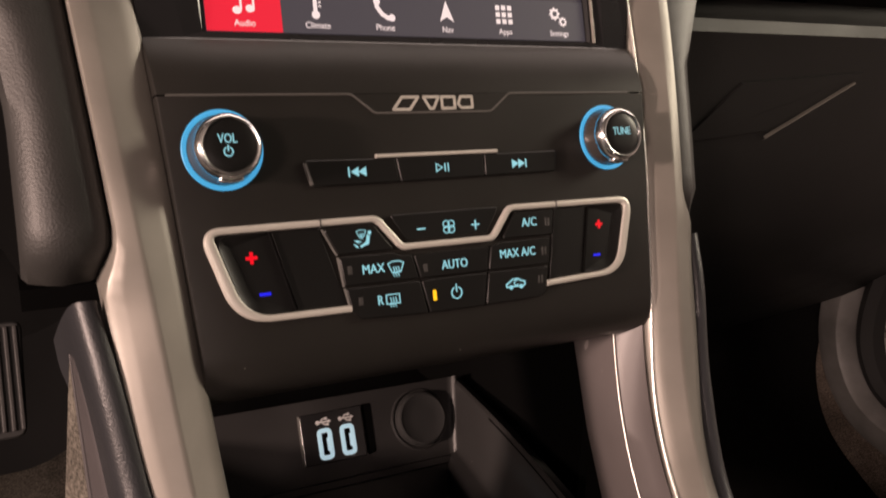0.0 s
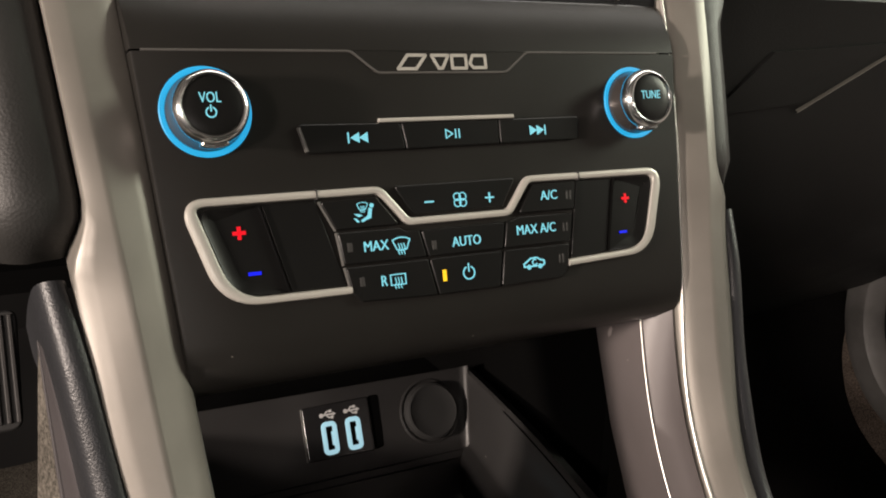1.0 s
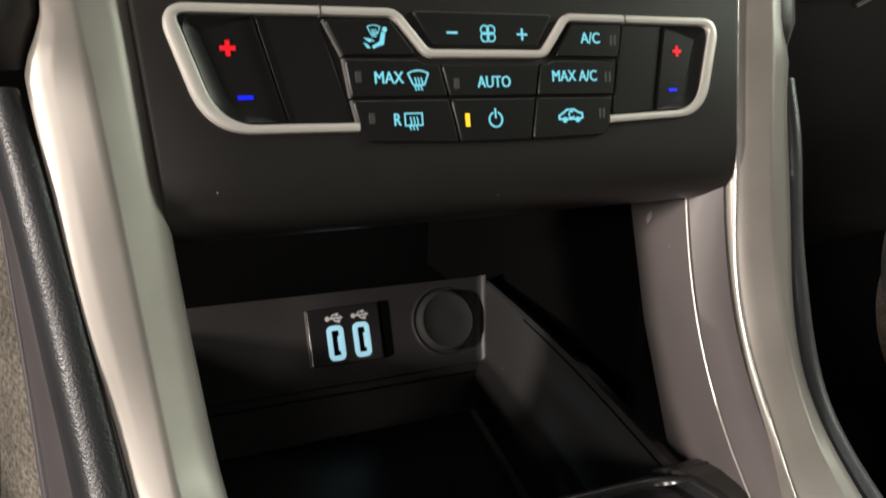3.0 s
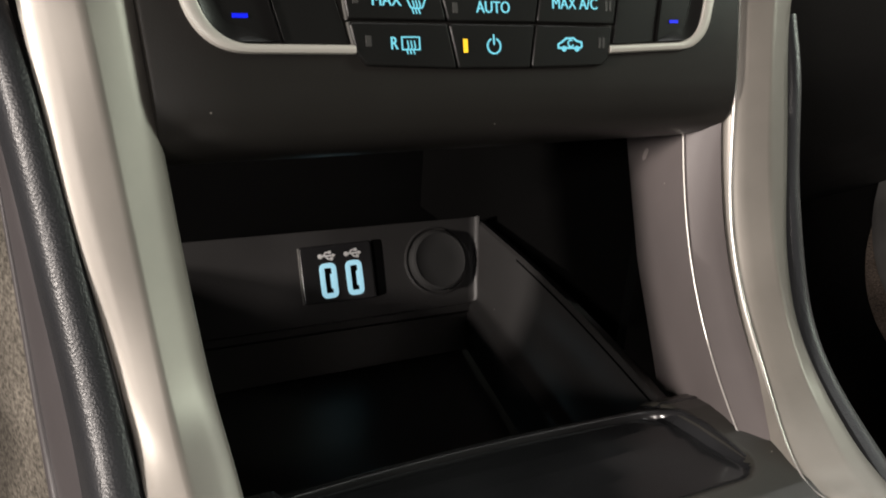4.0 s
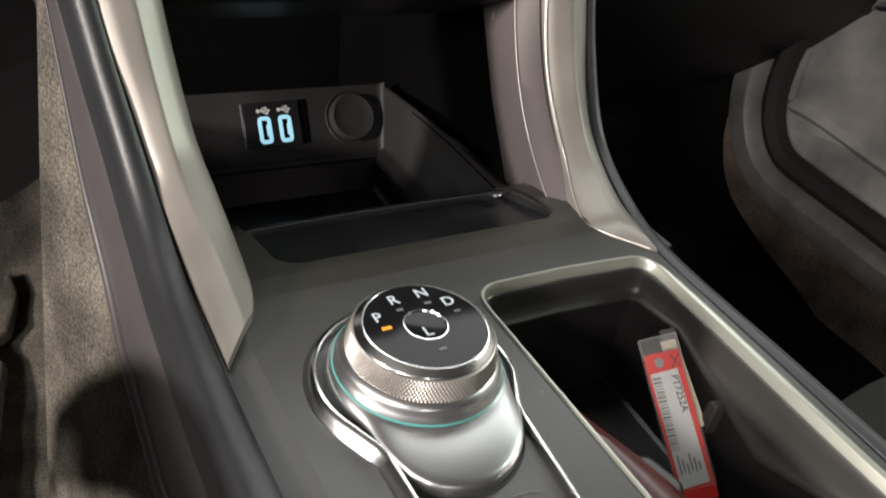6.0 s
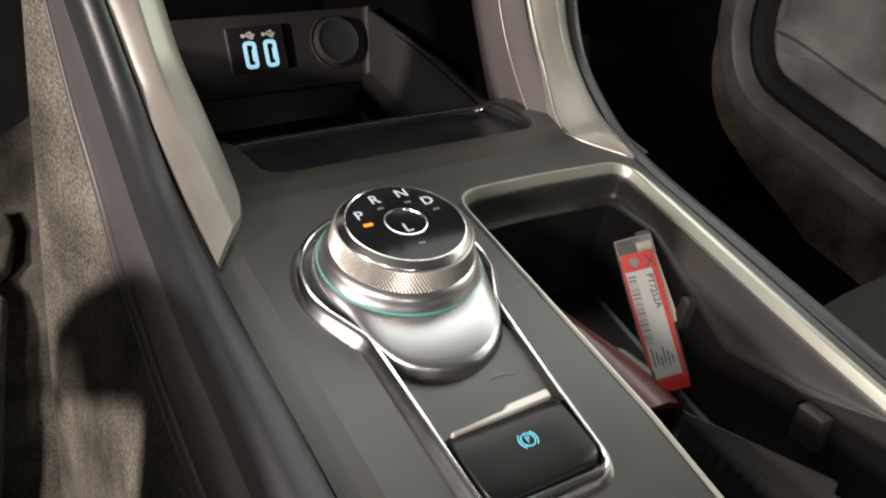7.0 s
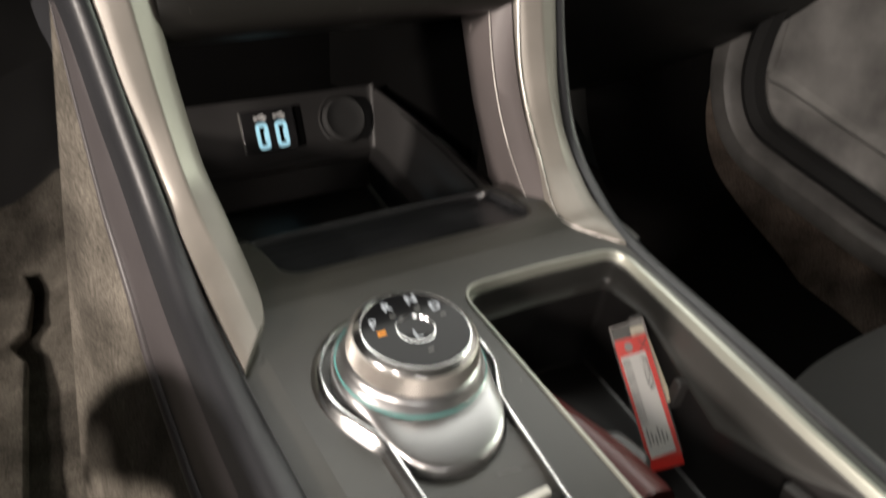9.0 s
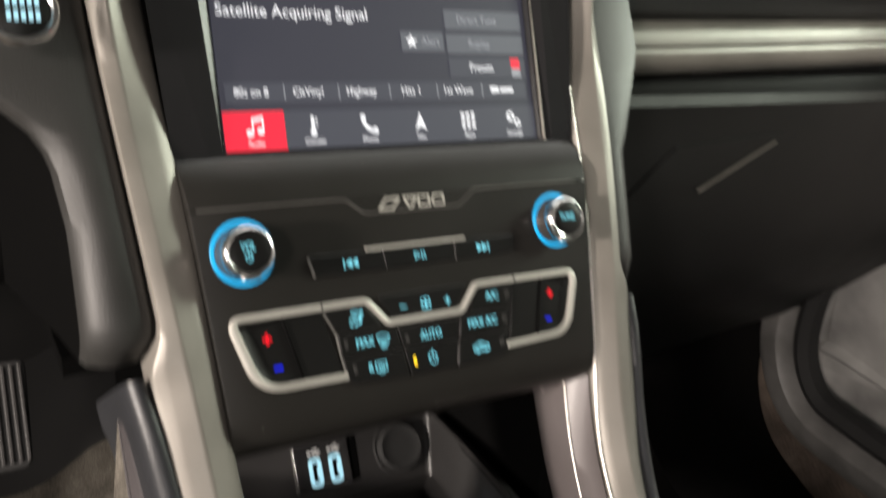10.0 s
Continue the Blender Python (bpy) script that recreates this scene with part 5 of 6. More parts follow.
part("rim", rim, RIM_METAL, cup, "silver rim with a deep inner face")
# inner divider step and rubber knob on the bin wall
part("divider_web", slab(shifted(CONSOLE, 0, 0, 0), rounded([(2, -62), (30, -74, 6), (34, -92, 6), (4, -120), (-2, -90)], 5), -60, -27, 3.0), BIN_BLACK, cup)
part("wall_tab", slab(shifted(CONSOLE, 80, -66, -32, -10), rounded([(-6, -3), (6, -3), (6, 3), (-6, 3)], 1.5), -8, 8, 1.5), GREY_PLASTIC, cup)
part("wall_square", slab(frame_matrix(CONSOLE @ Vector((71.5, -141, -27)), (0, 1, 0), (0, 0, 1), (-1, 0, 0.1)), rounded([(-6, -8), (6, -8), (6, 8), (-6, 8)], 1.0), -4, 3.0, 0.8), GREY_PLASTIC, cup)

# ---- things in the bin ----
tag_far, tag_near = CONSOLE @ Vector((66.0, -31.4, -12)), CONSOLE @ Vector((57.5, -84.0, -49.5))
tag_dir = (tag_far - tag_near).normalized()
tag_right = Vector((1, 0.05, 0.34))
tag_right = (tag_right - tag_dir * tag_right.dot(tag_dir)).normalized()
tag_up = tag_right.cross(tag_dir)
TAG = frame_matrix(tag_near, tag_right, tag_dir, tag_up)
L = (tag_far - tag_near).length * 1000
tag = thing("stock_tag", tuple(tag_near), "red and white printed key tag in a clear sleeve", "tag")
RED_CARD = material("red_card", (0.75, 0.035, 0.025), 0.45, vary=0.05)
WHITE_CARD = material("white_card", (0.72, 0.71, 0.69), 0.5, vary=0.05)
CREAM_CARD = material("cream_card", (0.62, 0.56, 0.42), 0.6, vary=0.08)
GREY_INK = material("grey_ink", (0.22, 0.22, 0.22), 0.5)
INK = material("black_ink", (0.02, 0.02, 0.02), 0.5)
CLEAR = bpy.data.materials.new("clear_plastic")
CLEAR.use_nodes = True
cb = CLEAR.node_tree.nodes["Principled BSDF"]
cb.inputs["Base Color"].default_value, cb.inputs["Roughness"].default_value = (0.75, 0.74, 0.72, 1), 0.12
see = CLEAR.node_tree.nodes.new("ShaderNodeBsdfTransparent")
film = CLEAR.node_tree.nodes.new("ShaderNodeMixShader")
film.inputs["Fac"].default_value = 0.11
CLEAR.node_tree.links.new(see.outputs[0], film.inputs[1])
CLEAR.node_tree.links.new(cb.outputs[0], film.inputs[2])
CLEAR.node_tree.links.new(film.outputs[0], CLEAR.node_tree.nodes["Material Output"].inputs["Surface"])
part("card", slab(TAG, rounded([(-9.0, -6), (9.0, -6), (9.0, L - 6.0), (-9.0, L - 7.0)], 0.8), 0, 0.7, 0.1), RED_CARD, tag, "red card")
part("paper_label", slab(TAG, [(-7.4, 0), (6.6, 1), (5.8, L - 14.5), (-8.0, L - 15.5)], 0.7, 0.85, 0), WHITE_CARD, tag, "white paper label")
part("eyelet", lathe(shifted(TAG, -2.2, L - 11, 0.7), [(2.3, 0), (2.2, 0.3), (1.5, 0.35), (1.2, 0.1), (0, 0.1)], 24), CHIP, tag)
letters("tag_number", "PT7252A", shifted(TAG, 3.6, L - 25.5, 0.95, -88), 3.5, INK, tag, 0.03, 0.86, 0.03)
random.seed(4)
codes = []
v = 16.0
while v < L - 18:
    w = random.choice((0.35, 0.6, 0.9))
    codes.append(rect(-7.6, v, -3.4, v + w))
    v += w + random.choice((0.6, 0.9))
part("bar_pattern", flat_bm(TAG, codes, 0.92, 0.03), GREY_INK, tag, flat=True)
part("small_print", flat_bm(TAG, [rect(-6.0 + k * 1.9, 5.5 + (k % 2), -5.2 + k * 1.9, 14 - 2 * (k % 3)) for k in range(6)], 0.92, 0.03), GREY_INK, tag, "unreadable small print as bars", flat=True)
part("pen_cross", flat_bm(TAG, stroke([(3.4, L - 14.0), (8.2, L - 8.4)], 0.45) + stroke([(3.8, L - 8.2), (8.0, L - 14.2)], 0.45), 0.8, 0.04), INK, tag, flat=True)
part("clear_sleeve", slab(TAG, rounded([(-9.6, -1), (9.6, -1), (9.6, L + 1.5), (-9.6, L)], 0.6), -0.4, 1.4, 0.2), CLEAR, tag, "clear plastic sleeve").visible_shadow = False
# Opaque pale strips draw the bright outline of the clear sleeve.
part("sleeve_edge", sweep2(TAG, [(-9.4, L - 9), (-9.4, L - 0.2), (9.4, L + 1.3), (9.4, L - 8)], [(-0.25, 0.2), (-0.25, 1.55), (0.25, 1.55), (0.25, 0.2)]), CHIP, tag, "pale strips for the bright outline of the sleeve")
card2 = thing("cream_card", tuple(tag_near + Vector((0.012, 0.02, 0.0))), "cream paper card behind the red tag", "card")
T2 = shifted(TAG, 11.5, 14, -3.0, 4)
part("sheet", slab(T2, [(-5, 10), (3.4, 10), (3.4, L - 15), (-5, L - 15)], -0.4, 0.4, 0.1), CREAM_CARD, card2)
part("clear_edge", slab(T2, [(-3.4, L - 20), (3.6, L - 20), (3.6, L - 10), (-3.4, L - 10)], -0.7, 0.7, 0.1), CLEAR, card2).visible_shadow = False

RED_CLEAR = material("red_translucent_plastic", (0.085, 0.014, 0.014), 0.30)
redcase = thing("red_case", tuple(CONSOLE @ Vector((12, -95, -25))), "dull red plastic case lying in the cup bin", "case")
rows = []
for i in range(15):
    f = i / 14
    g = math.sin(0.12 + 1.45 * f) ** 0.8
    v = -55 - 62 * f
    sec = [(-6.5, -10), (-4 + 4 * g, -7.5), (-3 + 11 * g, -8.5), (-3 + 18 * g, -12), (-3 + 23 * g, -19), (-3 + 25 * g, -34), (-3 + 23 * g, -34), (-3 + 21 * g, -20), (-3 + 16 * g, -14), (-4 + 6 * g, -10), (-6.5, -12)]
    rows.append([CONSOLE @ Vector((u, v, w)) for u, w in sec])
part("shell", loft(rows, closed=True, ends=True), RED_CLEAR, redcase)

tracker = thing("tracker_card", tuple(CONSOLE @ Vector((25, -165, -40))), "smoky plastic plate with a steel cylinder and ring", "plastic plate")
SMOKE = material("smoky_plastic", (0.008, 0.0078, 0.0072), 0.30, vary=0.15, spec=0.22, specks=0.1)
TK = frame_matrix(CONSOLE @ Vector((12, -103, -4)), tuple((CONSOLE.to_3x3() @ Vector((1000 * 0.24, -970, -60))).normalized()), tuple((CONSOLE.to_3x3() @ Vector((640, 160, 750))).normalized()), (0, 0, 1))
ax, ay = Vector(TK.col[0][:3]).normalized(), Vector(TK.col[1][:3])
ay = (ay - ax * ay.dot(ax)).normalized()
az = ax.cross(ay)
TK = frame_matrix(TK.translation, ax, ay, az)
part("plate", slab(TK, rounded([(18.5, -6.7, 0), (22, -13, 0), (26, -34, 1), (100, -36, 1), (104, -14, 0), (102.8, -3.8, 0), (99.9, 6.4, 1), (73, 3.3, 0), (71.6, 7.0, 0), (69.3, 6.8, 0)], 1), -1.2, 1.2, 0.4), SMOKE, tracker)
part("raised_print", flat_bm(TK, [rect(30 + k * 4.4, -17.5 + 0.9 * k, 33 + k * 4.4, -11.5 + 0.9 * k) for k in range(6)], 1.6, 0.5), SMOKE, tracker, "raised dark bars of unreadable print", flat=True)
part("ring_hole", lathe(shifted(TK, 80.7, -9.2, 1.2), [(2.9, 0), (2.8, 0.7), (2.4, 0.9), (2.05, 0.7), (1.95, 0.2)], 28), ALU, tracker, "small metal ring")
part("hole", lathe(shifted(TK, 80.7, -9.2, 1.2), [(2.0, 0.25), (1.0, 0.25), (0, 0.25)], 24), VOID_BLACK, tracker)
CYL = shifted(TK, 93.6, -7.9, 1.0)
part("clear_flange", lathe(CYL, [(8.6, 0), (8.6, 2.0), (8.2, 2.6), (6.4, 2.8), (6.3, 0.4)], 40), CLEAR, tracker, "clear plastic flange").visible_shadow = False
part("steel_cylinder", lathe(CYL, [(6.3, 0), (6.3, 6.3), (6.15, 6.6), (5.85, 6.78), (5.6, 6.82), (3, 6.82), (0, 6.82)], 36), DULL_STEEL, tracker, "dull steel cylinder")
# Opaque strip and ring put the clear plastic's edge glints into colour.
part("end_glint", sweep2(TK, [(99.0, 6.2), (100.6, 5.0), (103.2, -3.8), (104.2, -13.5)], [(-0.5, -1.2), (-0.5, 1.5), (0.4, 1.5), (0.4, -1.2)]), TRIM, tracker, "silver strip for the glint along the clear plate")
part("flange_glint", lathe(CYL, [(9.3, 0.2), (9.6, 0.9), (9.4, 1.4), (8.9, 1.2)], 40), LIT_EDGE_GREY, tracker, "grey ring for the glint round the clear flange")
part("clear_end", slab(TK, [(96.5, -10), (103.2, -7), (102.4, -3.4), (99.6, 5.6), (97.4, 5.0)], 1.3, 2.4, 0.3), CLEAR, tracker, "clear plate end").visible_shadow = False


# ---- dashboard on both sides of the stack ----
dash_l = thing("driver_dash_panel", (-0.25, 0.05, 0.785), "black soft-touch driver dashboard panel beside the silver trim", "dashboard")
rows = []
for i in range(30):
    z = 0.782 + 0.22 * i / 29
    o = outer_at(max(z, 0.8))
    rise = max(0, (0.800 - z) / 0.018)
    y = o.y + 0.004 + 0.012 * rise ** 2
    e = outer_at(z).x if z > 0.785 else outer_at(0.785).x
    wide = float(np.interp(z, [0.78, 0.84, 0.870, 0.882, 0.893, 0.91, 0.95, 1.0], [0.160, 0.160, 0.164, 0.171, 0.183, 0.203, 0.235, 0.27]))
    rows.append([Vector((-e - 0.0006, y + 0.014, z)), Vector((-e - 0.0008, y + 0.003, z)), Vector((-e - 0.003, y, z)), Vector((-e - 0.008, y - 0.0015, z)), Vector((-(e + wide) / 2, y - 0.003, z)), Vector((-wide + 0.008, y - 0.001, z)), Vector((-wide + 0.002, y + 0.004, z)), Vector((-wide, y + 0.012, z)), Vector((-wide - 0.004, y + 0.05, z)), Vector((-wide - 0.02, y + 0.15, z)), Vector((-0.6, y + 0.2, z))])
rows.insert(0, [p + Vector((0, 0.10, 0.004)) for p in rows[0]])
part("dash_skin", loft([r[:8] for r in rows]), DASH_LIT, dash_l)
# Filler side of the dash, blackened to stand for the dark void there.
part("dash_void_side", loft([r[7:] for r in rows]), VOID_BLACK, dash_l, "near-black filler for the dark void beside the driver dash")
bt = frame_matrix((-0.170, 0.0255, 0.931), (1, 0, 0), (0, math.sin(0.33), math.cos(0.33)), (0, -math.cos(0.33), math.sin(0.33)))
start = part("start_button", lathe(bt, [(11.0, -4), (11.0, 1.2), (10.2, 1.8), (0, 1.9)], 40), BUTTON_BLACK, dash_l, "round start button with a chrome ring")
part("chrome_ring", lathe(bt, [(14.4, -6), (14.4, 1.0), (13.6, 2.2), (12.2, 2.4), (11.2, 1.4), (11.1, -2)], 48), CHROME, start)
part("button_print", flat_bm(bt, [rect(-5 + k * 2.6, -5, -3.4 + k * 2.6, -1) for k in range(5)] + [rect(-5 + k * 2.6, 0.8, -3.4 + k * 2.6, 4.6) for k in range(5)], 2.0), USB_LIGHT, start, "lit bars of unreadable lettering", flat=True)

dash_r = thing("passenger_dash_panel", (0.4, 0.12, 0.70), "dark passenger dashboard with a silver cross strip", "dashboard")
rows = []
for i in range(30):
    z = 0.775 + 0.25 * i / 29
    o = outer_at(max(z, 0.8))
    y = o.y + 0.004
    e = outer_at(z).x if z > 0.785 else outer_at(0.785).x
    s = (0.014 if z > 0.80 else 0.014 * max(0.05, (z - 0.775) / 0.025)) + 0.022 * max(0.0, min(1.0, (z - 0.86) / 0.06))
    rows.append([Vector((e + 0.0006, y + 0.014, z)), Vector((e + 0.0008, y + 0.003, z)), Vector((e + 0.003, y, z)), Vector((e + 0.6 * s, y - 0.001, z)), Vector((e + s, y + 0.002, z)), Vector((e + s + 0.004, y + 0.010, z)), Vector((e + s + 0.006, y + 0.03, z)), Vector((e + s + 0.008, y + 0.16, z))])
part("stack_flank", loft(rows), GREY_PLASTIC, dash_r, "grey rounded flank of the stack")
prof = [(0.50, 0.42), (0.58, 0.29), (0.66, 0.20), (0.70, 0.165), (0.74, 0.143), (0.80, 0.125), (0.845, 0.112), (0.868, 0.104), (0.878, 0.0995), (0.886, 0.102), (0.892, 0.112), (0.900, 0.118)]
part("glovebox_face", loft([[Vector((x, y + 0.10 * max(0, x - 0.45) ** 1.2, z)) for x in np.linspace(0.145, 0.80, 18)] for z, y in prof]), GLOVE_SHADED, dash_r)
prof = [(0.900, 0.112), (0.903, 0.104), (0.908, 0.100), (0.914, 0.0985), (0.918, 0.0992), (0.9195, 0.1008), (0.921, 0.0992), (0.928, 0.100), (0.936, 0.104), (0.942, 0.112)]
part("cross_strip", loft([[Vector((x, y + 0.10 * max(0, x - 0.45) ** 1.2, z + 0.03 * max(0, x - 0.23))) for x in [0.208, 0.212, 0.222, 0.26, 0.32, 0.38, 0.45, 0.52, 0.60, 0.70, 0.80]] for z, y in prof]), SILVER, dash_r, "silver cross strip")
prof = [(0.938, 0.108), (0.944, 0.100), (0.955, 0.098), (0.99, 0.115), (1.01, 0.16)]
part("dash_top_pad", loft([[Vector((x, y + 0.10 * max(0, x - 0.45) ** 1.2, z + 0.03 * max(0, x - 0.23))) for x in np.linspace(0.145, 0.80, 14)] for z, y in prof]), DASH_BLACK, dash_r, "black padded dash top")
gl = lambda x, z: Vector((x, np.interp(z, [0.74, 0.80, 0.845, 0.868], [0.143, 0.125, 0.112, 0.104]) - 0.0015, z))
latch = bmesh.new()
tri = [gl(0.284, 0.846), gl(0.412, 0.854), gl(0.406, 0.848), gl(0.330, 0.810), gl(0.243, 0.803)]
lo_v, hi_v = [latch.verts.new(p + Vector((0, 0.004, 0))) for p in tri], [latch.verts.new(p + (sum(tri, Vector()) / 5 - p) * 0.06 + Vector((0, 0.0, 0))) for p in tri]
for i in range(5):
    latch.faces.new((lo_v[i - 1], lo_v[i], hi_v[i], hi_v[i - 1]))
latch.faces.new(hi_v)
part("glovebox_latch", latch, GLOVE_SHADED, dash_r, "black glovebox latch recess", flat=True)
a, b = gl(0.326, 0.8052), gl(0.401, 0.8450)
part("latch_edge", loft([[p + Vector((0, 0, -0.0012)), p + Vector((0, -0.0022, -0.0002)), p + Vector((0, -0.0022, 0.0006)), p + Vector((0, 0, 0.0016))] for p in (a, a.lerp(b, 0.5), b)]), SILVER, dash_r, "bright latch edge")

# ---- floor, walls and headliner ----
def sheet(name, rows, mat, label, category, kind="structure"):
    ob = part(name, loft(rows), mat)
    return tagged(ob, label, category, kind=kind)


def floor_z(x, y):
    toe = max(0.0, y - 0.66)
    hump = 0.05 * math.exp(-((abs(x) - 0.06) / 0.06) ** 2) if abs(x) > 0.06 else 0.05
    return 0.27 + 0.85 * toe + hump + 0.004 * noise.noise((x * 18, y * 18, 0.3))


xs, ys = np.linspace(-0.80, 0.80, 81), np.linspace(-1.9, 1.0, 100)
sheet("floor", [[Vector((x, y, floor_z(x, y))) for x in xs if x < 0.02] for y in [*ys[ys < 0.73], 0.738]], CARPET, "grey-brown looped carpet on the driver floor and tunnel", "carpet")
# The floor's far end is split off in black for the dash's shadow.
sheet("shaded_toe_floor", [[Vector((x, y, floor_z(x, y) - 0.003)) for x in xs if x < 0.02] for y in np.linspace(0.733, 1.0, 12)], RUBBER, "floor end behind the pedals, coloured black for the shade under the dash", "floor")
sheet("floor", [[Vector((x, y, floor_z(x, y))) for x in xs if x > -0.01] for y in ys], SHADED_CARPET, "passenger footwell carpet, coloured near-black for its shade", "carpet")

mat_thing = thing("floor_mat", (-0.35, 0.3, 0.28), "grey carpet floor mat with a bound dark edge", "floor mat")
mo = rounded([(-0.60, -0.25), (-0.235, -0.25), (-0.228, 0.10, 0.03), (-0.213, 0.19, 0.03), (-0.196, 0.31, 0.03), (-0.176, 0.44, 0.02), (-0.188, 0.475, 0.012), (-0.165, 0.50, 0.012), (-0.148, 0.58, 0.02), (-0.150, 0.63, 0.01), (-0.60, 0.64)], 0.02)
mm = bmesh.new()
add_slab(mm, WORLD, mo, 0.0, 0.013, 0.004)
bmesh.ops.triangulate(mm, faces=[f for f in mm.faces if len(f.verts) > 4])
bmesh.ops.subdivide_edges(mm, edges=mm.edges[:], cuts=2, use_grid_fill=True)
for v in mm.verts:
    v.co.z += floor_z(v.co.x, v.co.y) + 0.006
part("mat_body", mm, CARPET, mat_thing)

pedal = thing("accelerator_pedal", (-0.20, 0.49, 0.40), "ribbed black accelerator pedal", "pedal")
pd = frame_matrix((-0.187, 0.475, 0.553), (1, 0, 0), (0, 0.42, 0.91), (0, -0.91, 0.42))
part("pedal_pad", slab(pd, rounded([(-34, -42), (26, -42, 10), (30, 60, 8), (-30, 60)], 8), -8, 4, 2), RUBBER, pedal)
for k in range(8):
    part("rib", slab(pd, rounded([(-30 + k * 7.4, -36), (-26.4 + k * 7.4, -36), (-26.0 + k * 7.4, 56), (-29.6 + k * 7.4, 56)], 1), 3.5, 6.5, 0.8), GREY_PLASTIC, pedal)
part("pedal_arm", slab(pd, rect(-8, 30, 8, 260), -30, -10, 3), RUBBER, pedal)

sheet("wall_front", [[Vector((x, y, z)) for x in (-0.85, 0, 0.85)] for y, z in ((0.95, 0.2), (0.80, 0.75), (0.30, 1.02))], RUBBER, "black firewall behind the footwells", "wall")

# door sill trim that sweeps up the pillar, and the passenger door beyond it
def crest_tube(name, pts, prof, mat, parent, label="", taper=0):
    """Skin swept along a curve in a plane of constant x; prof: (across in the plane, towards the cabin); taper: steps until it is full width."""
    p = spline(pts, 8)
    rows = []
    for i, q in enumerate(p):
        t = (p[min(i + 1, len(p) - 1)] - p[max(i - 1, 0)]).normalized()
        n = Vector((1, 0, 0)).cross(t).normalized()
        wide = min(1.0, (i + 1) / taper) if taper else 1.0
        a0, b0 = prof[0]
        rows.append([q + n * (a0 + (a - a0) * wide) + Vector((-b0 - (b - b0) * wide, 0, 0)) for a, b in prof])
    return part(name, loft(rows), mat, parent, label)


sill = thing("door_sill_trim", (0.72, 0.0, 0.28), "dark plastic sill trim sweeping up the front door pillar", "sill trim")
crest = [(0.73, 0.272, 0.74), (0.73, 0.292, 0.668), (0.73, 0.311, 0.600), (0.73, 0.314, 0.535), (0.73, 0.296, 0.483), (0.73, 0.262, 0.448), (0.73, 0.207, 0.430), (0.73, 0.130, 0.412), (0.73, 0.069, 0.397), (0.73, 0.017, 0.387), (0.73, -0.15, 0.35), (0.73, -0.6, 0.30)]
crest_tube("sill_cover", crest, [(0.034, -0.03), (0.032, -0.004), (0.028, 0.004), (0.018, 0.008), (0.006, 0.009), (0.0015, 0.0105), (-0.0015, 0.0105), (-0.004, 0.008), (-0.010, 0.0), (-0.016, -0.02)], SILL_GREY, sill)
# Near-black sheets and a tapered carpet stand in for light falling off here.
crest_tube("kick_shade", crest, [(0.026, -0.006), (0.040, 0.001), (0.062, 0.017), (0.084, 0.044)], SHADED_CARPET, sill, "near-black sheet for the shade below the sill")
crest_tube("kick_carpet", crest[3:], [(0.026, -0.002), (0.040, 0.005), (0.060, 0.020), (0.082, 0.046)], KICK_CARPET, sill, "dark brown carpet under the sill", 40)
crest_tube("footwell_shade", crest, [(0.080, 0.044), (0.095, 0.09), (0.11, 0.16)], SHADED_CARPET, sill, "near-black sheet for the shade below the brown carpet")
crest_tube("weather_strip", crest, [(-0.014, -0.02), (-0.018, -0.004), (-0.028, 0.002), (-0.040, -0.004), (-0.044, -0.02)], RUBBER, sill, "black rubber weather strip")

door = thing("passenger_door", (0.80, 0.1, 0.32), "grey moulded passenger door panel with a map pocket", "car door")
DX = 0.80
part("door_skin", loft([[Vector((DX + 0.012 * math.sin(2.2 * y + 4 * z), y, z)) for y in np.linspace(-0.9, 0.62, 30)] for z in np.linspace(0.28, 1.05, 24)]), DOOR_GREY, door)
crest_tube("pocket_frame", [(0.792, 0.02, 0.742), (0.792, 0.185, 0.694), (0.792, 0.245, 0.672), (0.792, 0.287, 0.640), (0.792, 0.306, 0.590), (0.792, 0.310, 0.535)], [(0.012, -0.01), (0.010, 0.012), (0.006, 0.016), (-0.006, 0.014), (-0.012, 0.006), (-0.016, -0.012)], DOOR_GREY, door, "bevelled frame of the door insert")
part("door_insert", loft([[Vector((0.793 + 0.004 * math.sin(9 * y + 7 * z), y, z)) for y in np.linspace(-0.5, 0.285 + 0.02 * (0.6 - z), 26)] for z in np.linspace(0.50, 0.66, 10)]), DOOR_GREY, door, "smooth grey door insert")
crest_tube("panel_crease", [(0.788, 0.290, 0.528), (0.788, 0.25, 0.522), (0.788, 0.14, 0.494), (0.788, 0.0, 0.463), (0.788, -0.3, 0.42)], [(0.010, -0.006), (0.004, 0.004), (0.0, 0.006), (-0.004, 0.002), (-0.012, -0.006)], DOOR_GREY, door)
crest_tube("pocket_edge", [(0.782, 0.152, 0.418), (0.782, 0.11, 0.406), (0.782, 0.0, 0.385), (0.782, -0.3, 0.35)], [(0.004, -0.02), (0.003, 0.004), (0.0, 0.006), (-0.004, 0.0), (-0.006, -0.02)], DOOR_GREY, door, "sharp upper edge of the map pocket")
part("speaker_hole", lathe(frame_matrix((0.786, 0.205, 0.682), (0, 1, 0), (0, 0, 1), (-1, 0, 0)), [(12, -6), (11.6, 1.5), (9.5, 1.2), (8.5, -4), (0, -5)], 28), RUBBER, door, "dark round recess")

# front passenger seat corner
seat = thing("car_seat", (0.45, -0.35, 0.30), "dark grey cloth passenger seat cushion", "seat", "front seats")
rows = []
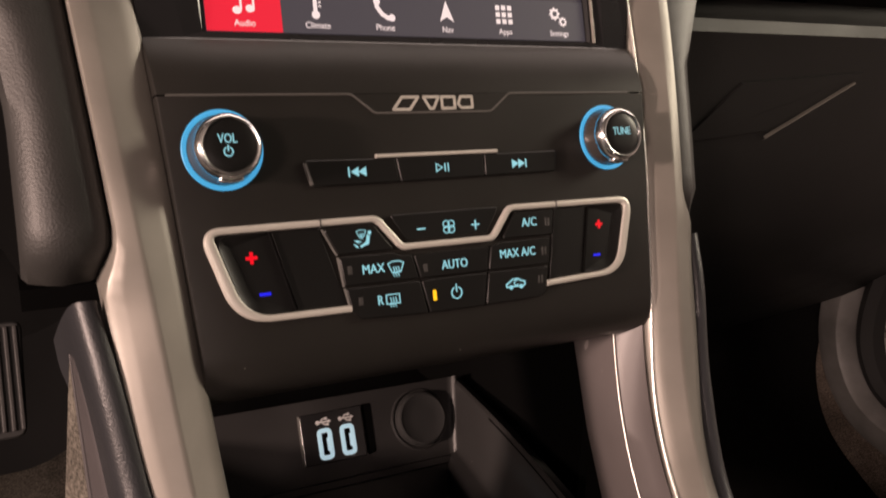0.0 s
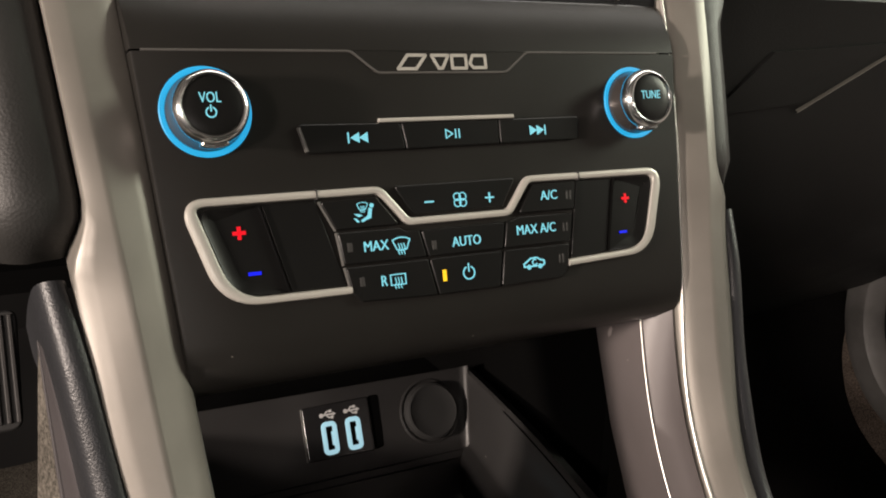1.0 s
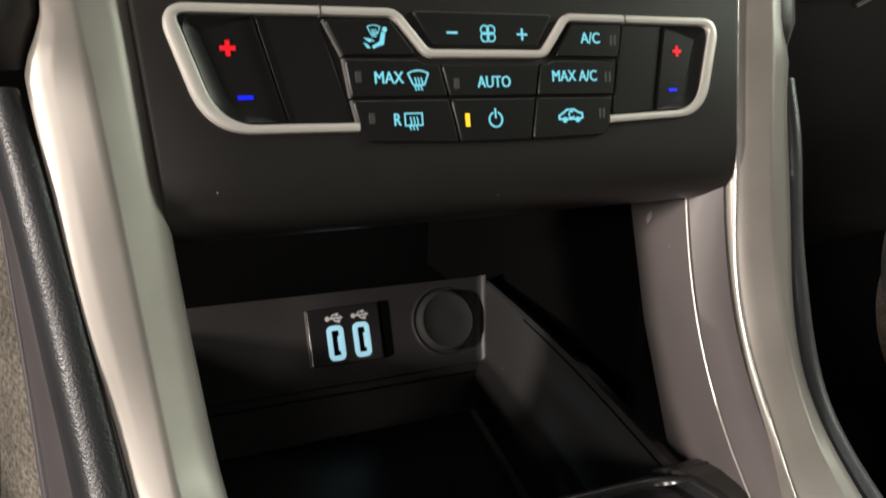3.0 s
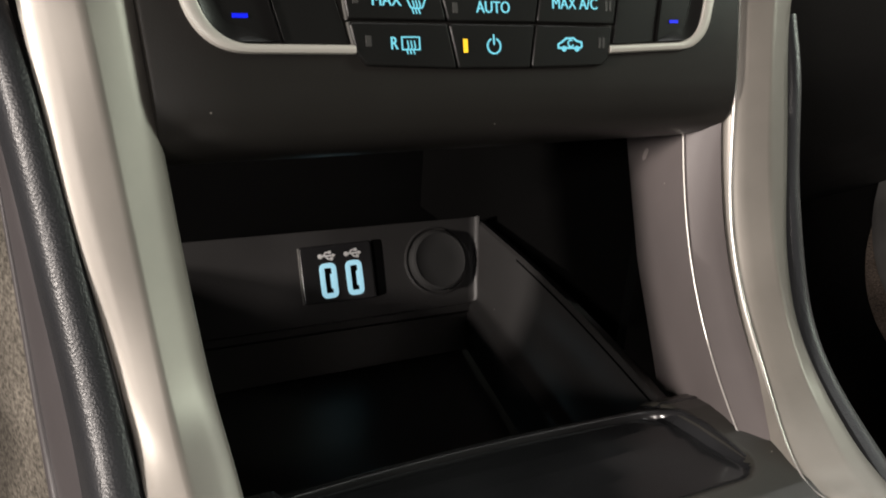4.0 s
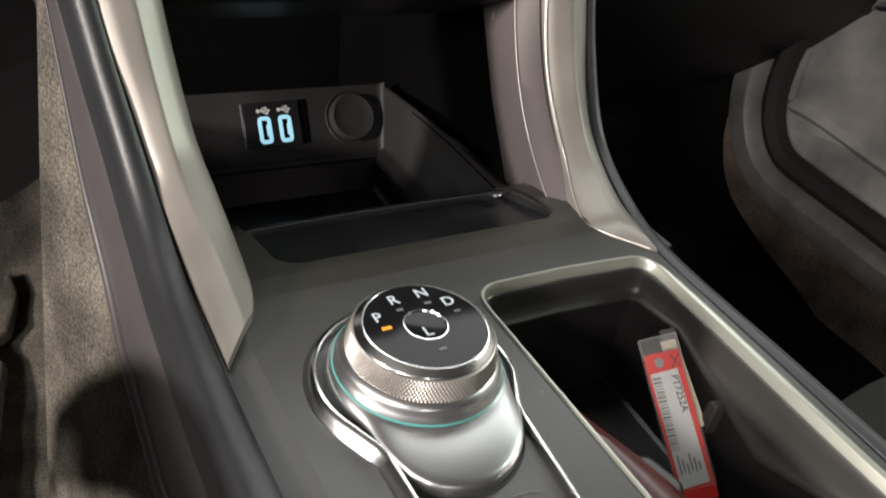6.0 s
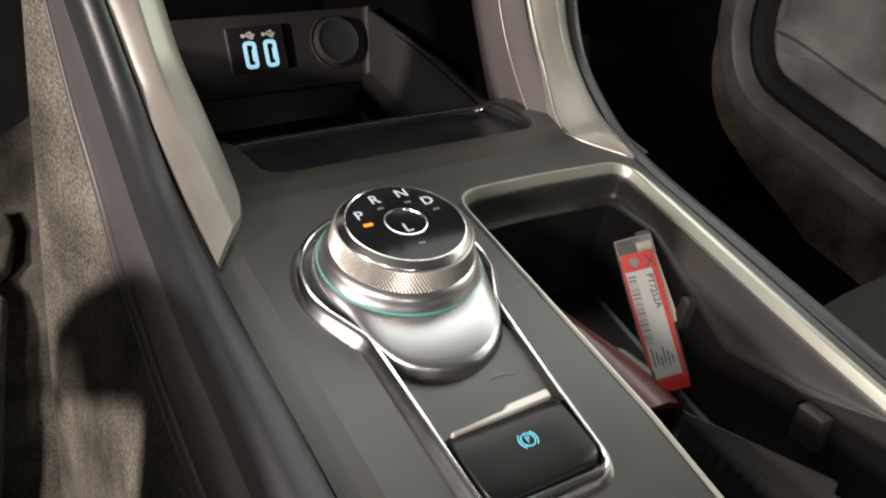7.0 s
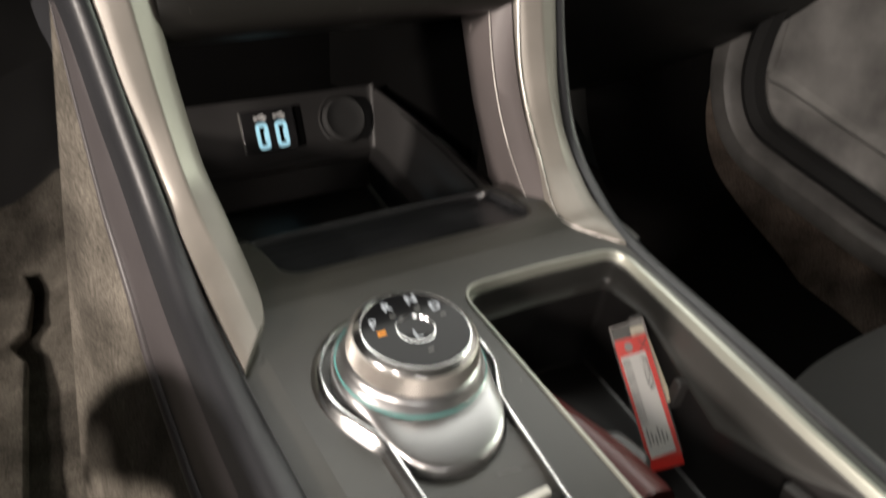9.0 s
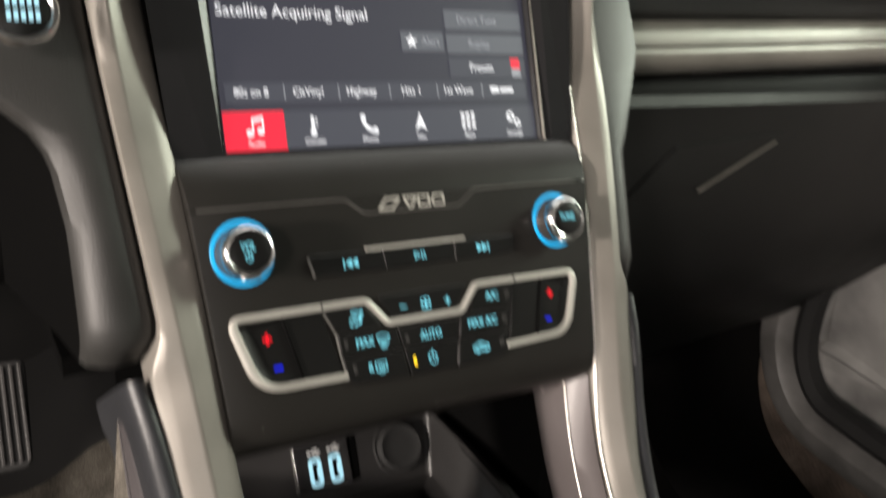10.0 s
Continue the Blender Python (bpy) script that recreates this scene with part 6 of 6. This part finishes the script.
for y, z, d in ((-0.05, 0.34, 0), (-0.02, 0.38, 0), (-0.01, 0.43, 0), (-0.03, 0.475, 0), (-0.08, 0.495, 0), (-0.2, 0.495, 0), (-0.5, 0.47, 0)):
    rows.append([Vector((x, y - 0.05 * abs((x - 0.44) / 0.24) ** 3 - 0.10, z - 0.03 * abs((x - 0.44) / 0.24) ** 4)) for x in np.linspace(0.20, 0.68, 16)])
part("cushion", loft(rows), SEAT_CLOTH, seat)

rows = []
for z, y in ((0.275, -0.17), (0.30, -0.165), (0.335, -0.16), (0.350, -0.165), (0.352, -0.20)):
    rows.append([Vector((x, y - 0.05 * abs((x - 0.44) / 0.22) ** 3, z)) for x in np.linspace(0.22, 0.66, 14)])
part("seat_base", loft(rows), RUBBER, seat, "black plastic seat base")

# driver seat: a cushion between two side bolsters; the inner one's unseen overhanging nose is added to shadow the
# carpet
seat_l = thing("car_seat", (-0.45, -0.35, 0.30), "dark grey cloth driver seat cushion, its inner bolster raised to shadow the carpet", "seat", "front seats")
# Nose heights are set by the shadow band wanted on the tunnel carpet.
stations = [(0.005, -0.285, 0.505, 0.500), (-0.01, -0.270, 0.555, 0.510), (-0.04, -0.256, 0.590, 0.529), (-0.08, -0.244, 0.620, 0.555), (-0.115, -0.236, 0.640, 0.578), (-0.135, -0.231, 0.647, 0.588), (-0.150, -0.227, 0.651, 0.50), (-0.160, -0.225, 0.654, 0.36), (-0.18, -0.220, 0.655, 0.36), (-0.24, -0.210, 0.640, 0.36), (-0.32, -0.212, 0.610, 0.36), (-0.50, -0.214, 0.580, 0.36)]
SEAT_MID = -0.44
rows = []
for y, inner, crest_z, foot_z in stations:
    mid_z = (crest_z + foot_z) / 2 if foot_z > 0.4 else crest_z - 0.05
    sec = [(0.010, foot_z), (0.001, foot_z + 0.006), (-0.002, mid_z), (0.001, crest_z - 0.022), (0.012, crest_z - 0.006), (0.03, crest_z), (0.05, crest_z - 0.006), (0.072, crest_z - 0.026), (0.080, mid_z), (0.076, foot_z + 0.006), (0.066, foot_z)]
    rows.append([Vector((inner - o, y, z)) for o, z in sec])
rows.insert(0, [sum(rows[0], Vector()) / 11 + (p - sum(rows[0], Vector()) / 11) * 0.6 + Vector((0, 0.003, 0)) for p in rows[0]])
part("bolster", loft(rows, closed=True, ends=True), SEAT_CLOTH, seat_l)
rows, outer_rows = [], []
for y, z in ((-0.122, 0.36), (-0.120, 0.47), (-0.123, 0.505), (-0.135, 0.524), (-0.16, 0.532), (-0.24, 0.530), (-0.36, 0.515), (-0.50, 0.500)):
    rows.append([Vector((SEAT_MID + 0.15 * k, y + 0.012 * (1 - k * k), z - 0.008 * (1 - k * k))) for k in np.linspace(-1, 1, 15)])
    outer_rows.append([Vector((SEAT_MID - 0.14 - o, y - 0.01, max(0.34, z + h))) for o, h in ((0.0, -0.02), (0.008, 0.008), (0.025, 0.030), (0.045, 0.036), (0.065, 0.028), (0.078, 0.004), (0.082, -0.05), (0.080, -0.20))])
part("cushion", loft(rows), SEAT_CLOTH, seat_l)
part("bolster", loft(outer_rows), SEAT_CLOTH, seat_l)

# unseen plain walls, headliner and dash top that close the cabin and block light
sheet("wall_left", [[Vector((-0.86, y, z)) for y in (0.95, 0.15)] for z in (0.2, 1.4)], DASH_BLACK, "plain dark driver side wall ahead of the door opening", "wall")
sheet("wall_right", [[Vector((0.86, y, z)) for y in (0.95, -1.9)] for z in (0.2, 0.98)], DASH_BLACK, "plain dark wall behind the passenger door", "wall")
# Headliner kept dark to cut bounced light; it is out of view.
HEADLINER = material("headliner_cloth", (0.12, 0.118, 0.11), 0.9, grain=0.4)
sheet("ceiling", [[Vector((x, y, 1.40 - 0.05 * (x / 0.8) ** 2)) for x in np.linspace(-0.86, 0.86, 9)] for y in (0.02, -0.4, -1.2, -1.9)], HEADLINER, "dark grey cloth headliner", "ceiling")
sheet("wall_rear", [[Vector((x, -1.9, z)) for x in (-0.86, 0.86)] for z in (0.2, 1.0)], DASH_BLACK, "plain dark rear wall", "wall")
# Unseen cowl, added to stop windscreen light leaking down behind the stack.
COWL = [[Vector((x, y, z)) for x in (-0.86, -0.3, 0.0, 0.3, 0.86)] for y, z in ((0.055, 0.985), (0.10, 1.005), (0.20, 1.012), (0.36, 1.02))]
sheet("dash_top", COWL, DASH_BLACK, "black padded top of the dashboard under the windscreen", "dashboard")
